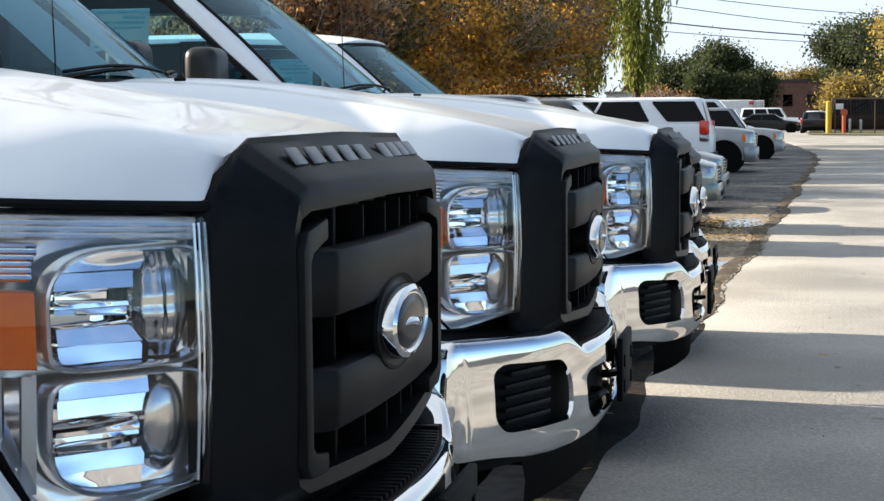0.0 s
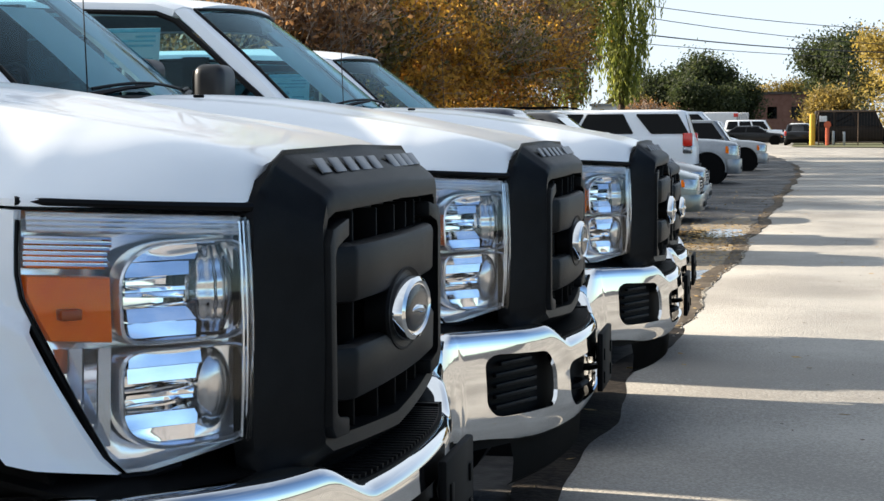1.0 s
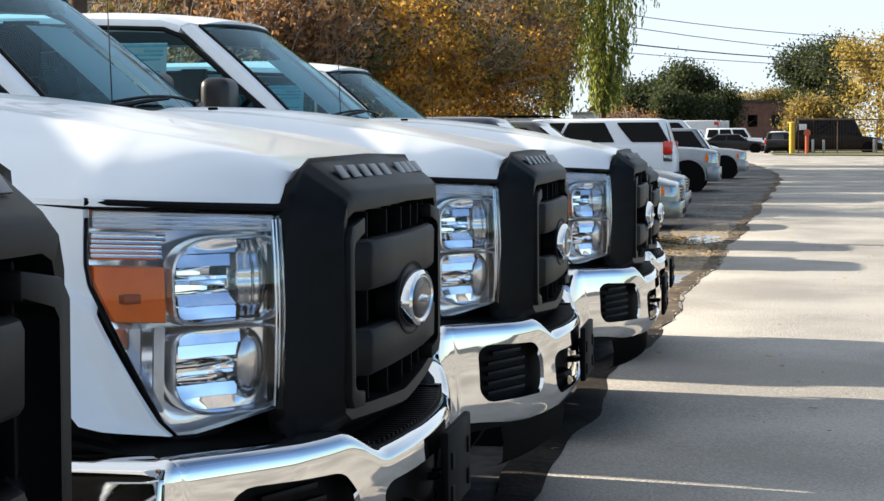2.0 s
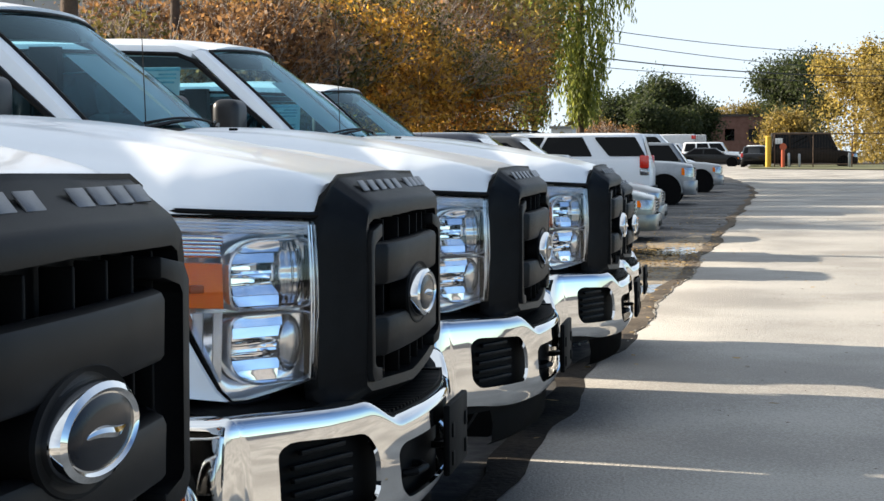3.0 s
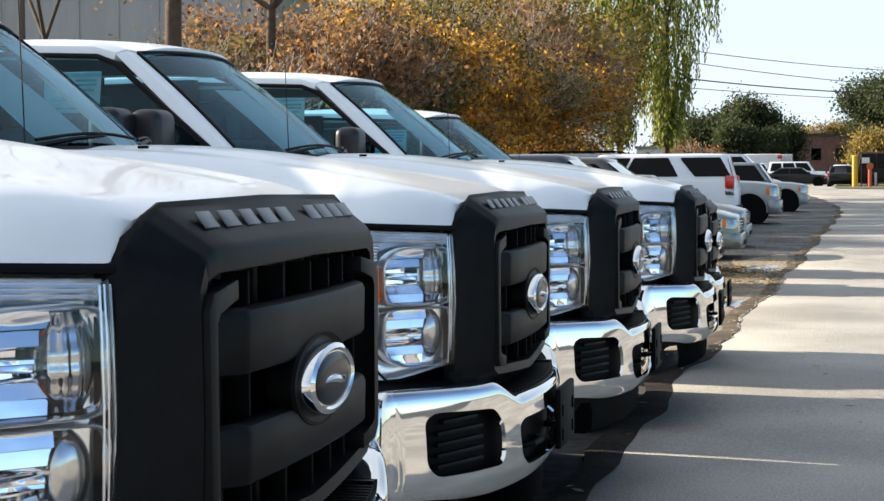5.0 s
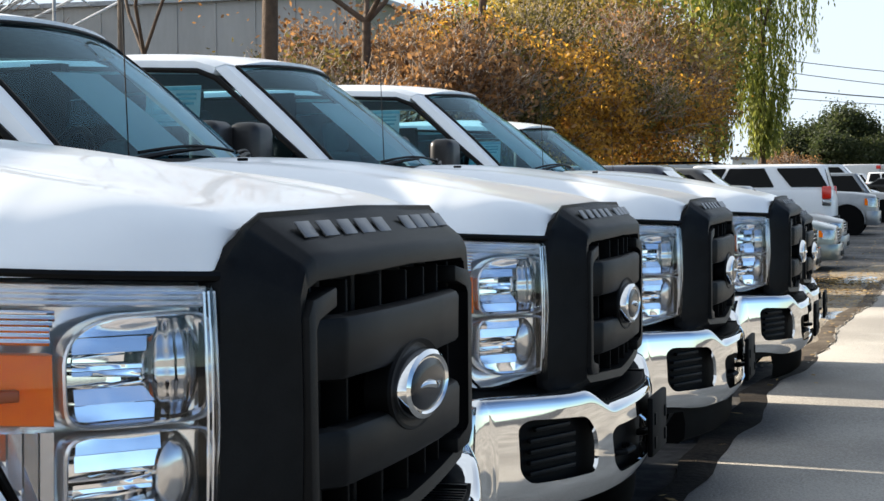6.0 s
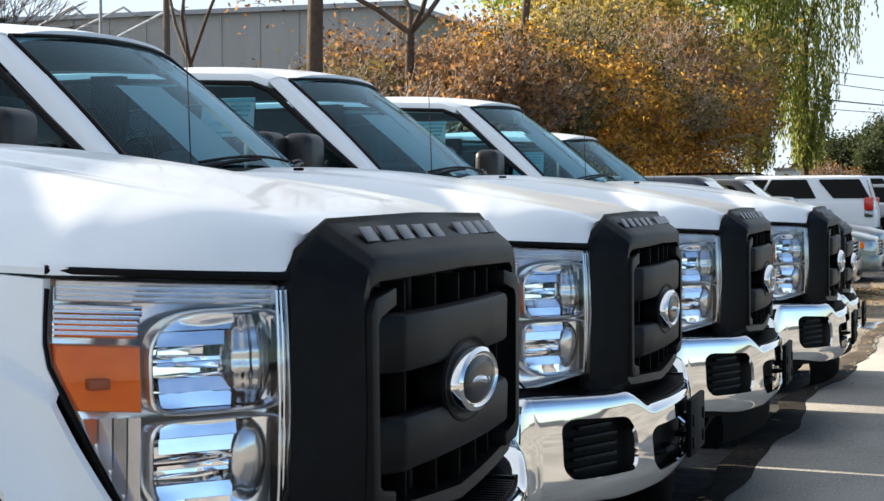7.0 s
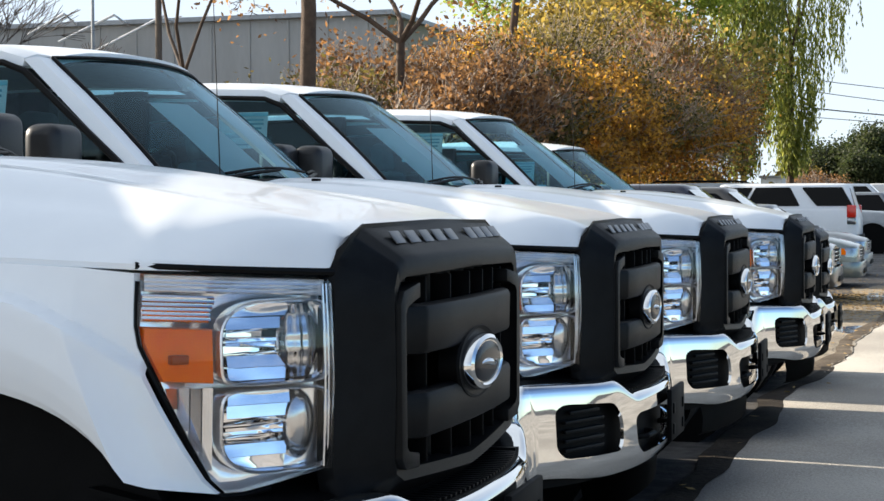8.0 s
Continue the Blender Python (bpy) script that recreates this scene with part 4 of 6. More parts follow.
def build_bed(truck):
    for s in (-1, 1):
        bm = bmesh.new()
        grid(bm, lambda u, v: (lerp(-4.16, -6.10, u), s * (0.975 - 0.03 * v), lerp(0.55, 1.44, v)), 6, 5, (0, -s * 0.08, 0))
        part("bed_side", bm, WHITE, truck)
    bm = bmesh.new()
    box(bm, (-5.12, 0, 0.80), (1.94, 1.76, 0.05))
    box(bm, (-4.17, 0, 1.12), (0.04, 1.76, 0.60))
    part("bed_floor", bm, BLACK, truck)
    bm = bmesh.new()
    box(bm, (-6.12, 0, 1.12), (0.06, 1.86, 0.62), 0.02)
    part("tailgate", bm, WHITE, truck)
    bm = bmesh.new()
    box(bm, (-6.22, 0, 0.66), (0.14, 1.9, 0.2), 0.04)
    part("rear_bumper", bm, CHROME, truck)


def build_truck(m):
    truck = thing("pickup_truck", "white heavy-duty pickup truck with a dark grey grille and chrome bumper", "pickup truck", m, "row of white pickup trucks")
    build_grille(truck)
    build_headlight(truck)
    build_fender(truck)
    right = [o for o in truck.children if o.name.split(".")[0] in ("front_fender", "fender_rear", "wheel_liner")]
    for o in right:
        mirrored(o)
    head = [o for o in truck.children if o.name.startswith("headlight")][0]
    other = mirrored(head)
    for o in list(head.children):
        k = mirrored(o)
        k.parent = other
    bm = bmesh.new()
    grid(bm, hood_at, 48, 100, (0, 0, -0.012))
    part("hood", bm, WHITE, truck, sharp=50)
    build_bumper(truck)
    build_cab(truck)
    build_bed(truck)
    for x in (AXLE_X, -4.98):
        for y in (-0.82, 0.82):
            wheel(truck, x, y)
    return truck


TRUCKS = ((-1.020, 3.065, 1.5), (-1.094, 5.691, 1.5), (-1.044, 8.072, 1.5), (-0.933, 10.693, 1.5), (-1.094, 13.728, 1.5))
first = build_truck(pose(TRUCKS[0][0], TRUCKS[0][1], lie(-2.5, TRUCKS[0][1]), 0, 0, TRUCKS[0][2]))
for x, y, rz in TRUCKS[1:]:
    copy_thing(first, pose(x, y, lie(-2.5, y), 0, 0, rz))


# ---- other parked vehicles ----
SILVER = material("silver_paint", (0.27, 0.285, 0.30), 0.36, 0.7, (0.22, 0.235, 0.25), 4, coat=0.5)
SILVER2 = material("pale_silver_paint", (0.34, 0.34, 0.335), 0.38, 0.6, (0.29, 0.29, 0.285), 4, coat=0.5)
GREYGREEN = material("grey_green_paint", (0.20, 0.23, 0.22), 0.3, 0.6, (0.16, 0.19, 0.18), 4, coat=0.8)
NAVY = material("navy_paint", (0.012, 0.014, 0.03), 0.25, 0.2, (0.02, 0.022, 0.04), 4, coat=0.9)
BROWN = material("bronze_paint", (0.075, 0.062, 0.050), 0.3, 0.5, (0.095, 0.08, 0.065), 4, coat=0.8)
BLACKP = material("black_paint", (0.005, 0.005, 0.006), 0.3, 0, (0.008, 0.008, 0.008), 4, coat=0.25, spec=0.25)
# dark brown and dull, with the tree shade over the van put in
DARKVAN = material("dark_brown_paint", (0.016, 0.011, 0.008), 0.6, 0, (0.026, 0.018, 0.013), 3, spec=0.15)


# green tint lightened: the sky these windshields mirror is put into the colour
WS_GLASS = material("green_tinted_windshield", (0.075, 0.115, 0.12), 0.08, 0, (0.095, 0.14, 0.145), 3, coat=0.9, spec=0.7)
# duller, darker rim metal for the parked cars
DULL_RIM = material("dusty_dark_rim", (0.06, 0.06, 0.062), 0.5, 0.7, (0.035, 0.034, 0.034), 14)
HEADLAMP = material("clear_headlamp", (0.42, 0.44, 0.47), 0.12, 0.8, (0.16, 0.17, 0.18), 14, coat=1.0)


def car(name, label, category, m, L, W, H, paint, hood=1.0, belt=1.05, deck=None, nose=0.75, ws=(0.24, 0.36), rear=(0.80, 0.97), pane=DARK_WINDOW,
        wheel_r=0.34, axles=(0.15, 0.80), group="", grille=True, rack=False, rear_detail=False, sides=3, low=0.24, windows=None, lamp=(0.70, 0.93), trim=None):
    """A parked vehicle, nose at the origin pointing along +x. ws: windshield foot and head, rear: roof's end and rear glass foot, as shares of the length."""
    c = thing(name, label, category, m, group)
    deck = belt if deck is None else deck
    hw = W / 2
    st = [(0.0, 0.80, nose * 0.90, low + 0.14), (0.004, 0.88, nose * 0.955, low + 0.08), (0.012, 0.935, nose * 0.99, low + 0.03), (0.030, 0.975, nose + 0.012, low), (0.065, 0.995, lerp(nose, hood, 0.35), low), (0.12, 1.0, lerp(nose, hood, 0.66), low), (ws[0], 1.0, hood, low),
          (ws[1] + 0.05, 1.0, belt, low), (0.6, 1.0, belt, low), (rear[1] - 0.04, 0.99, lerp(belt, deck, 0.7), low), (0.965, 0.95, deck - 0.01, low + 0.02), (0.99, 0.90, deck * 0.93, low + 0.06), (1.0, 0.84, deck * 0.80, low + 0.16)]
    rings = []
    for s, kw, zt, zb in st:
        w, x = hw * kw, -s * L
        h = [(0.92 * w, zb), (0.985 * w, zb + 0.06), (w, zb + 0.36 * (zt - zb)), (1.004 * w, zb + 0.60 * (zt - zb)), (0.990 * w, zt - 0.13), (0.955 * w, zt - 0.05), (0.88 * w, zt - 0.012), (0.45 * w, zt + 0.018), (0.0, zt + 0.025)]
        rings.append([(x, y, z) for y, z in h] + [(x, -y, z) for y, z in reversed(h[:-1])])
    part("body", loft(bmesh.new(), rings), paint, c, sharp=45)
    # cabin
    xf0, xf1, xr1, xr0 = -ws[0] * L, -ws[1] * L, -rear[0] * L, -rear[1] * L
    wb, wr = hw * 0.95, hw * 0.78

    def level(z, t):
        xf, xr, w = lerp(xf0, xf1, t), lerp(xr0, xr1, t), lerp(wb, wr, t)
        b = 0.10 * (1 - 0.3 * t)
        pts = [(xf + b, 0), (xf + b * 0.75, 0.55 * w), (xf, 0.93 * w), (xf - 0.10, w), (lerp(xf, xr, 0.5), w * 1.01), (xr + 0.10, w), (xr, 0.93 * w), (xr - 0.03, 0)]
        return [(x, y, z) for x, y in pts] + [(x, -y, z) for x, y in reversed(pts[1:-1])]
    top = H - 0.07
    rings = [level(belt - 0.06, 0.0), level(lerp(belt - 0.06, top, 0.5), 0.485), level(top, 0.97)]
    tl = level(top, 0.97)
    cx = sum(p[0] for p in tl) / len(tl)
    rings.append([(lerp(cx, p[0], 0.985), p[1] * 0.96, H - 0.03) for p in tl])
    rings.append([(lerp(cx, p[0], 0.93), p[1] * 0.82, H - 0.005) for p in tl])
    rings.append([(lerp(cx, p[0], 0.6), p[1] * 0.4, H + 0.01) for p in tl])
    part("cabin", loft(bmesh.new(), rings), paint, c, sharp=50)

    def side(s, t, a):
        """A point on the cabin's side: a along from front to rear, t up."""
        xf, xr, w = lerp(xf0, xf1, t) - 0.10, lerp(xr0, xr1, t) + 0.10, lerp(wb, wr, t)
        return (lerp(xf, xr, a), s * (w * (1.0 + 0.01 * (1 - abs(2 * a - 1))) + 0.012), lerp(belt - 0.06, top, t / 0.97))
    if windows is None:
        cuts = [0.0] + [k / sides + (0.03 if k < sides else 0) for k in range(1, sides)] + [1.0]
        windows = [(cuts[k] + 0.018, cuts[k + 1] - 0.018, cuts[k] + 0.026, cuts[k + 1] - 0.026) for k in range(sides)]
    for s in (-1, 1):
        for a0, a1, b0, b1 in windows:
            bm = bmesh.new()
            pts = rounded_side([(a0, 0.13), (a1, 0.13), (b1, 0.91), (b0, 0.91)])
            bm.faces.new([bm.verts.new(side(s, t, a)) for a, t in pts])
            win = part("side_window", bm, pane, c)
            bm = bmesh.new()
            ring = [Vector(side(s, t, a)) for a, t in pts]
            tube(bm, ring + ring[:1], 0.012, 4)
            part("window_seal", bm, BLACK_GLOSS, win)

    def end(x0, x1, sg, t, q):
        b = 0.10 * (1 - 0.3 * t) * (1 - 0.6 * abs(q)) if sg > 0 else 0.0
        return (lerp(x0, x1, t) + b + sg * 0.008, q * lerp(wb, wr, t) * 0.92, lerp(belt - 0.06, top, t / 0.97) + 0.004)
    bm = bmesh.new()
    grid(bm, lambda u, v: end(xf0, xf1, 1, lerp(0.06, 0.95, v), lerp(-1, 1, u)), 6, 1)
    part("windshield", bm, WS_GLASS, c, "green-tinted windshield")
    bm = bmesh.new()
    grid(bm, lambda u, v: end(xr0, xr1, -1, lerp(0.14, 0.88, v), lerp(-0.95, 0.95, u)), 4, 1)
    part("rear_window", bm, pane, c)
    # lamps: flush panels that wrap round the corners
    def wrap(s, pts, z0, z1, out, nm, mat, parent, slope=0.0, lb=""):
        bm = bmesh.new()
        rows = []
        for i, (sx, kw) in enumerate(pts):
            o = Vector((out * max(0, 1 - 12 * sx), s * out * min(1, 0.2 + 14 * sx), 0))
            rise = slope * sx * L
            rows.append([Vector((-sx * L, s * hw * kw * q, z)) + o for z, q in ((z0 + rise, 1.002), (lerp(z0, z1, 0.5) + rise, 1.0), (z1 + rise * 0.6, 0.985))])
        loft(bm, rows, closed=False)
        return part(nm, bm, mat, parent, lb)
    z0, z1 = nose * lamp[0], nose * lamp[1]
    for s in (-1, 1):
        hl = wrap(s, [(0.0, 0.46), (0.0, 0.80), (0.004, 0.885), (0.012, 0.94), (0.030, 0.985), (0.048, 1.0)], z0, z1, 0.014, "headlight", HEADLAMP, c, 0.12, "clear headlight")
        wrap(s, [(0.044, 1.0), (0.052, 1.004), (0.060, 1.006)], z0 + 0.03, z1 - 0.02, 0.012, "turn_signal", AMBER, hl, 0.12, "amber turn signal")
        if rear_detail:
            zt = deck + 0.02
            for za, zb, mat, nm in ((zt - 0.30, zt, RED_LAMP, "tail_light"), (zt - 0.46, zt - 0.305, HEADLAMP, "reverse_light")):
                bm = bmesh.new()
                box(bm, (-0.972 * L, s * hw * 0.915, (za + zb) / 2), (0.042 * L, hw * 0.17, zb - za), 0.03, seg=3)
                part(nm, bm, mat, c, "tall red tail light" if mat is RED_LAMP else "clear reversing light")
        else:
            bm = bmesh.new()
            box(bm, (-0.978 * L, s * hw * 0.86, lerp(low, deck, 0.80)), (0.13, hw * 0.18, 0.16), 0.03)
            part("tail_light", bm, RED_LAMP, c, "red tail light")
        bm = bmesh.new()
        box(bm, (xf0 - 0.20, s * (hw + 0.09), belt + 0.07), (0.11, 0.18, 0.14), 0.04, seg=3)
        part("door_mirror", bm, trim or paint, c)
        for k, a in enumerate((0.36, 0.62)):                  # door joints
            bm = bmesh.new()
            x = -a * L
            tube(bm, [(x, s * hw * 1.000, low + 0.10), (x, s * hw * 1.006, lerp(low, belt, 0.6)), (x, s * hw * 0.985, belt - 0.13)], 0.006, 4)
            part("door_joint", bm, BLACK_GLOSS, c)
            bm = bmesh.new()
            box(bm, (x - 0.22, s * hw * 1.005, lerp(low, belt, 0.76)), (0.19, 0.03, 0.035), 0.01)
            part("door_handle", bm, trim or paint, c)
    if grille:
        bm = bmesh.new()
        box(bm, (-0.010, 0, (z0 + z1) / 2), (0.05, hw * 0.90, (z1 - z0) * 1.05), 0.02)
        g = part("grille", bm, BLACK, c)
        for k in range(3):
            bm = bmesh.new()
            box(bm, (0.016, 0, lerp(z0, z1, 0.2 + 0.3 * k)), (0.02, hw * 0.88, 0.016), 0.004)
            part("grille_bar", bm, CHROME, g)
    # bumpers wrap round the corners and stand proud
    for nm, sg, x0, mat in (("front_bumper", 1, 0.0, paint), ("rear_bumper", -1, -L, BLACK if rear_detail else paint)):
        bm = bmesh.new()
        rows = []
        zb, zt = low - 0.02, lerp(low, nose, 0.46)
        for xx, kw in ((-0.26, 1.010), (-0.14, 1.008), (-0.05, 0.97), (0.015, 0.90), (0.055, 0.74), (0.075, 0.40)):
            rows.append([(x0 + sg * xx, hw * kw, 0)])
        path = [r[0] for r in rows] + [(r[0][0], -r[0][1], 0) for r in reversed(rows)]
        cxm = x0 - sg * 0.5
        rings = []
        for z, k in ((zb, 0.95), (zb + 0.03, 0.985), (lerp(zb, zt, 0.55), 1.0), (zt - 0.02, 1.0), (zt, 0.985), (zt + 0.003, 0.90)):
            rings.append([(lerp(cxm, x, 1 if k > 0.99 else 0.5 + 0.5 * k), y * (1 if k > 0.99 else 0.5 + 0.5 * k), z) for x, y, _ in path])
        loft(bm, rings, closed=False)
        bp = part(nm, bm, mat, c, sharp=50)
        if sg > 0:
            bm = bmesh.new()
            box(bm, (0.066, 0, lerp(zb, zt, 0.38)), (0.03, hw * 0.9, 0.10), 0.02)
            part("air_intake", bm, BLACK, bp)
    for a in axles:
        for s in (-1, 1):
            bm = bmesh.new()
            n, ro = 22, wheel_r * 1.27
            rings = []
            for k in range(n + 1):
                t = lerp(-0.12, math.pi + 0.12, k / n)
                ca, sa = math.cos(t), math.sin(t)
                rings.append([(-a * L + r * ca, s * y, wheel_r * 1.03 + r * sa) for r, y in ((ro * 1.06, hw * 0.99), (ro * 1.05, hw * 1.016), (ro, hw * 1.018), (ro * 0.98, hw * 0.99), (ro * 0.98, hw * 0.6))])
            loft(bm, rings, closed=False)
            part("wheel_arch", bm, paint, c, sharp=40)
            # black disc over the tyre, standing in for the shade inside the arch
            bm = bmesh.new()
            lathe(bm, [(s * hw * 0.70, ro * 0.99), (s * hw * 1.010, ro * 0.99), (s * hw * 1.010, 0.02)], 28, "y", (-a * L, 0, wheel_r * 1.03))
            part("wheel_well", bm, BLACK, c)
            wheel(c, -a * L, s * (hw - 0.11), wheel_r, wheel_r, 0.22, DULL_RIM)
    if rack:
        for s in (-1, 1):
            bm = bmesh.new()
            tube(bm, [(xf1 - 0.35, s * wr * 0.86, H + 0.005), (xf1 - 0.5, s * wr * 0.86, H + 0.06), (xr1 + 0.5, s * wr * 0.86, H + 0.06), (xr1 + 0.35, s * wr * 0.86, H + 0.005)], 0.022, 6)
            part("roof_rail", bm, BLACK, c)
        for x in (lerp(xf1, xr1, 0.35), lerp(xf1, xr1, 0.7)):
            bm = bmesh.new()
            tube(bm, [(x, -wr * 0.86, H + 0.06), (x, wr * 0.86, H + 0.06)], 0.018, 6)
            part("rack_bar", bm, BLACK, c)
    return c


def rounded_side(quad):
    """A window's outline with its corners cut round, as (along, up)."""
    out = []
    for i, p in enumerate(quad):
        a, b = quad[i - 1], quad[(i + 1) % 4]
        for q, k in ((a, 0.12), (a, 0.04), (b, 0.04), (b, 0.12)):
            kk = k * (1.0 if abs(q[1] - p[1]) > 0.1 else 0.35)
            out.append((lerp(p[0], q[0], kk), lerp(p[1], q[1], kk)))
    return out


def at(x, y, rz=0):
    return pose(x, y, lie(x, y), 0, 0, rz)


SUV = dict(hood=1.13, belt=1.13, nose=1.03, ws=(0.26, 0.36), rear=(0.955, 0.985), wheel_r=0.38, low=0.30)
SEDAN = dict(hood=0.92, belt=0.95, deck=0.98, nose=0.74, ws=(0.25, 0.40), rear=(0.74, 0.90), sides=2, wheel_r=0.32, low=0.20)
VAN = dict(hood=1.05, belt=1.06, nose=0.86, ws=(0.15, 0.33), rear=(0.96, 0.985), wheel_r=0.34, low=0.26)
ROWCARS = "cars parked beside the road"
car("minivan", "navy blue minivan parked nose out behind the pickups", "car", at(-2.10, 23.2), 5.0, 1.95, 1.79, NAVY, group=ROWCARS, **VAN)
car("minivan", "dark bronze minivan parked nose out", "car", at(-2.05, 26.6), 5.0, 1.95, 1.77, BROWN, group=ROWCARS, **VAN)
car("sedan", "grey-green sedan parked with its nose to the road", "car", at(-1.98, 31.2), 4.7, 1.8, 1.42, GREYGREEN, group=ROWCARS, **SEDAN)
car("sedan", "pale silver sedan parked with its nose to the road", "car", at(-2.12, 35.4), 4.8, 1.85, 1.44, SILVER2, group=ROWCARS, **SEDAN)
car("large_suv", "white SUV with dark glass parked tail to the road", "car", at(-7.83, 42.2, 180), 5.1, 2.0, 1.90, WHITE, group=ROWCARS, rear_detail=True, trim=BLACK, windows=((0.02, 0.26, 0.05, 0.25), (0.29, 0.66, 0.28, 0.56), (0.78, 1.02, 0.66, 0.98)), **{**SUV, "belt": 1.36, "hood": 1.27, "nose": 1.12})
car("large_suv", "silver large SUV with a black roof rack", "car", at(-3.7, 46.0), 5.3, 2.0, 1.97, SILVER, group=ROWCARS, rack=True, **SUV)
car("large_suv", "silver large SUV parked nose out with chrome grille", "car", at(-2.10, 50.5), 5.3, 2.0, 1.92, SILVER, group=ROWCARS, **{**SUV, "hood": 1.22, "nose": 1.10})
car("sedan", "dark blue sedan between silver SUVs", "car", at(-2.52, 58.59), 4.8, 1.85, 1.46, NAVY, group=ROWCARS, **SEDAN)
car("large_suv", "pale silver SUV with amber turn signals parked nose out", "car", at(-1.75, 67.0), 5.0, 1.95, 1.85, SILVER2, group=ROWCARS, **{**SUV, "hood": 1.12, "nose": 1.0})
car("cargo_van", "white cargo van far along the row", "car", at(-3.04, 80.28), 5.6, 2.0, 2.25, WHITE, group=ROWCARS, **{**VAN, "hood": 1.2, "belt": 1.25, "nose": 0.95})
FARCARS = "cars at the far end of the lot"
car("coupe", "black two-door coupe standing side-on", "car", at(-1.9, 133.0), 4.8, 1.85, 1.40, BLACKP, group=FARCARS, **SEDAN)
car("station_wagon", "white estate car with dark glass standing side-on", "car", at(-1.79, 146.0), 5.2, 1.95, 1.92, WHITE, group=FARCARS, **SUV)
car("station_wagon", "white estate car behind the black coupe", "car", at(-5.57, 150.0), 4.9, 1.95, 1.85, WHITE, group=FARCARS, **SUV)
car("sedan", "silver sedan at the end of the far row", "car", at(-7.0, 158.0), 4.7, 1.85, 1.45, SILVER2, group=FARCARS, **SEDAN)
car("sedan", "black car showing its red tail lights", "car", at(-0.95, 130.0, 90), 4.6, 1.85, 1.50, BLACKP, group=FARCARS, rear_detail=True, **SEDAN)
car("sedan", "white car behind the black car", "car", at(-0.9, 140.0, 90), 4.6, 1.85, 1.60, WHITE, group=FARCARS, **SEDAN)
car("cargo_van", "dark brown van standing in tree shade", "car", at(6.19, 127.8), 6.2, 2.0, 2.45, DARKVAN, group=FARCARS, **{**VAN, "ws": (0.22, 0.31), "hood": 1.2, "belt": 1.25, "nose": 1.0, "wheel_r": 0.36})


# ---- trees, poles and buildings behind ----
BARK = material("tree_bark", (0.060, 0.036, 0.022), 0.9, 0, (0.12, 0.075, 0.048), 6, bump=0.6, bump_scale=30)
TWIG = material("bare_twigs", (0.21, 0.165, 0.13), 0.9, 0, (0.42, 0.34, 0.27), 3)
GREYTWIG = material("grey_winter_twigs", (0.075, 0.060, 0.050), 0.9, 0, (0.13, 0.105, 0.09), 3)


def leaf_material(name, a, b):
    """Leaves: colour varied leaf by leaf, a little light let through."""
    m = bpy.data.materials.new(name)
    m.use_nodes = True
    n, l = m.node_tree.nodes, m.node_tree.links
    bs = n["Principled BSDF"]
    geo, rmp = n.new("ShaderNodeNewGeometry"), n.new("ShaderNodeValToRGB")
    rmp.color_ramp.elements[0].color, rmp.color_ramp.elements[1].color = (*a, 1), (*b, 1)
    l.new(geo.outputs["Random Per Island"], rmp.inputs["Fac"])
    l.new(rmp.outputs["Color"], bs.inputs["Base Color"])
    bs.inputs["Roughness"].default_value = 0.6
    tl, mix = n.new("ShaderNodeBsdfTranslucent"), n.new("ShaderNodeMixShader")
    mix.inputs[0].default_value = 0.58
    l.new(rmp.outputs["Color"], tl.inputs["Color"])
    l.new(bs.outputs[0], mix.inputs[1])
    l.new(tl.outputs[0], mix.inputs[2])
    l.new(mix.outputs[0], n["Material Output"].inputs["Surface"])
    return m


OLIVE = leaf_material("olive_leaves", (0.035, 0.036, 0.012), (0.25, 0.19, 0.05))
ORANGE = leaf_material("orange_leaves", (0.14, 0.055, 0.012), (0.80, 0.43, 0.06))
RUST = leaf_material("rust_leaves", (0.065, 0.033, 0.018), (0.44, 0.23, 0.09))
YELLOW = leaf_material("yellow_leaves", (0.14, 0.11, 0.03), (0.56, 0.40, 0.09))
WILLOW = leaf_material("willow_leaves", (0.09, 0.13, 0.025), (0.38, 0.38, 0.08))
FADED = leaf_material("faded_leaves", (0.11, 0.085, 0.022), (0.46, 0.33, 0.09))
OAK = leaf_material("oak_leaves", (0.025, 0.040, 0.014), (0.085, 0.10, 0.035))
DARK_OLIVE = leaf_material("dusky_leaves", (0.022, 0.020, 0.010), (0.10, 0.075, 0.03))
BRIGHT = leaf_material("fresh_green_leaves", (0.15, 0.22, 0.03), (0.45, 0.50, 0.09))


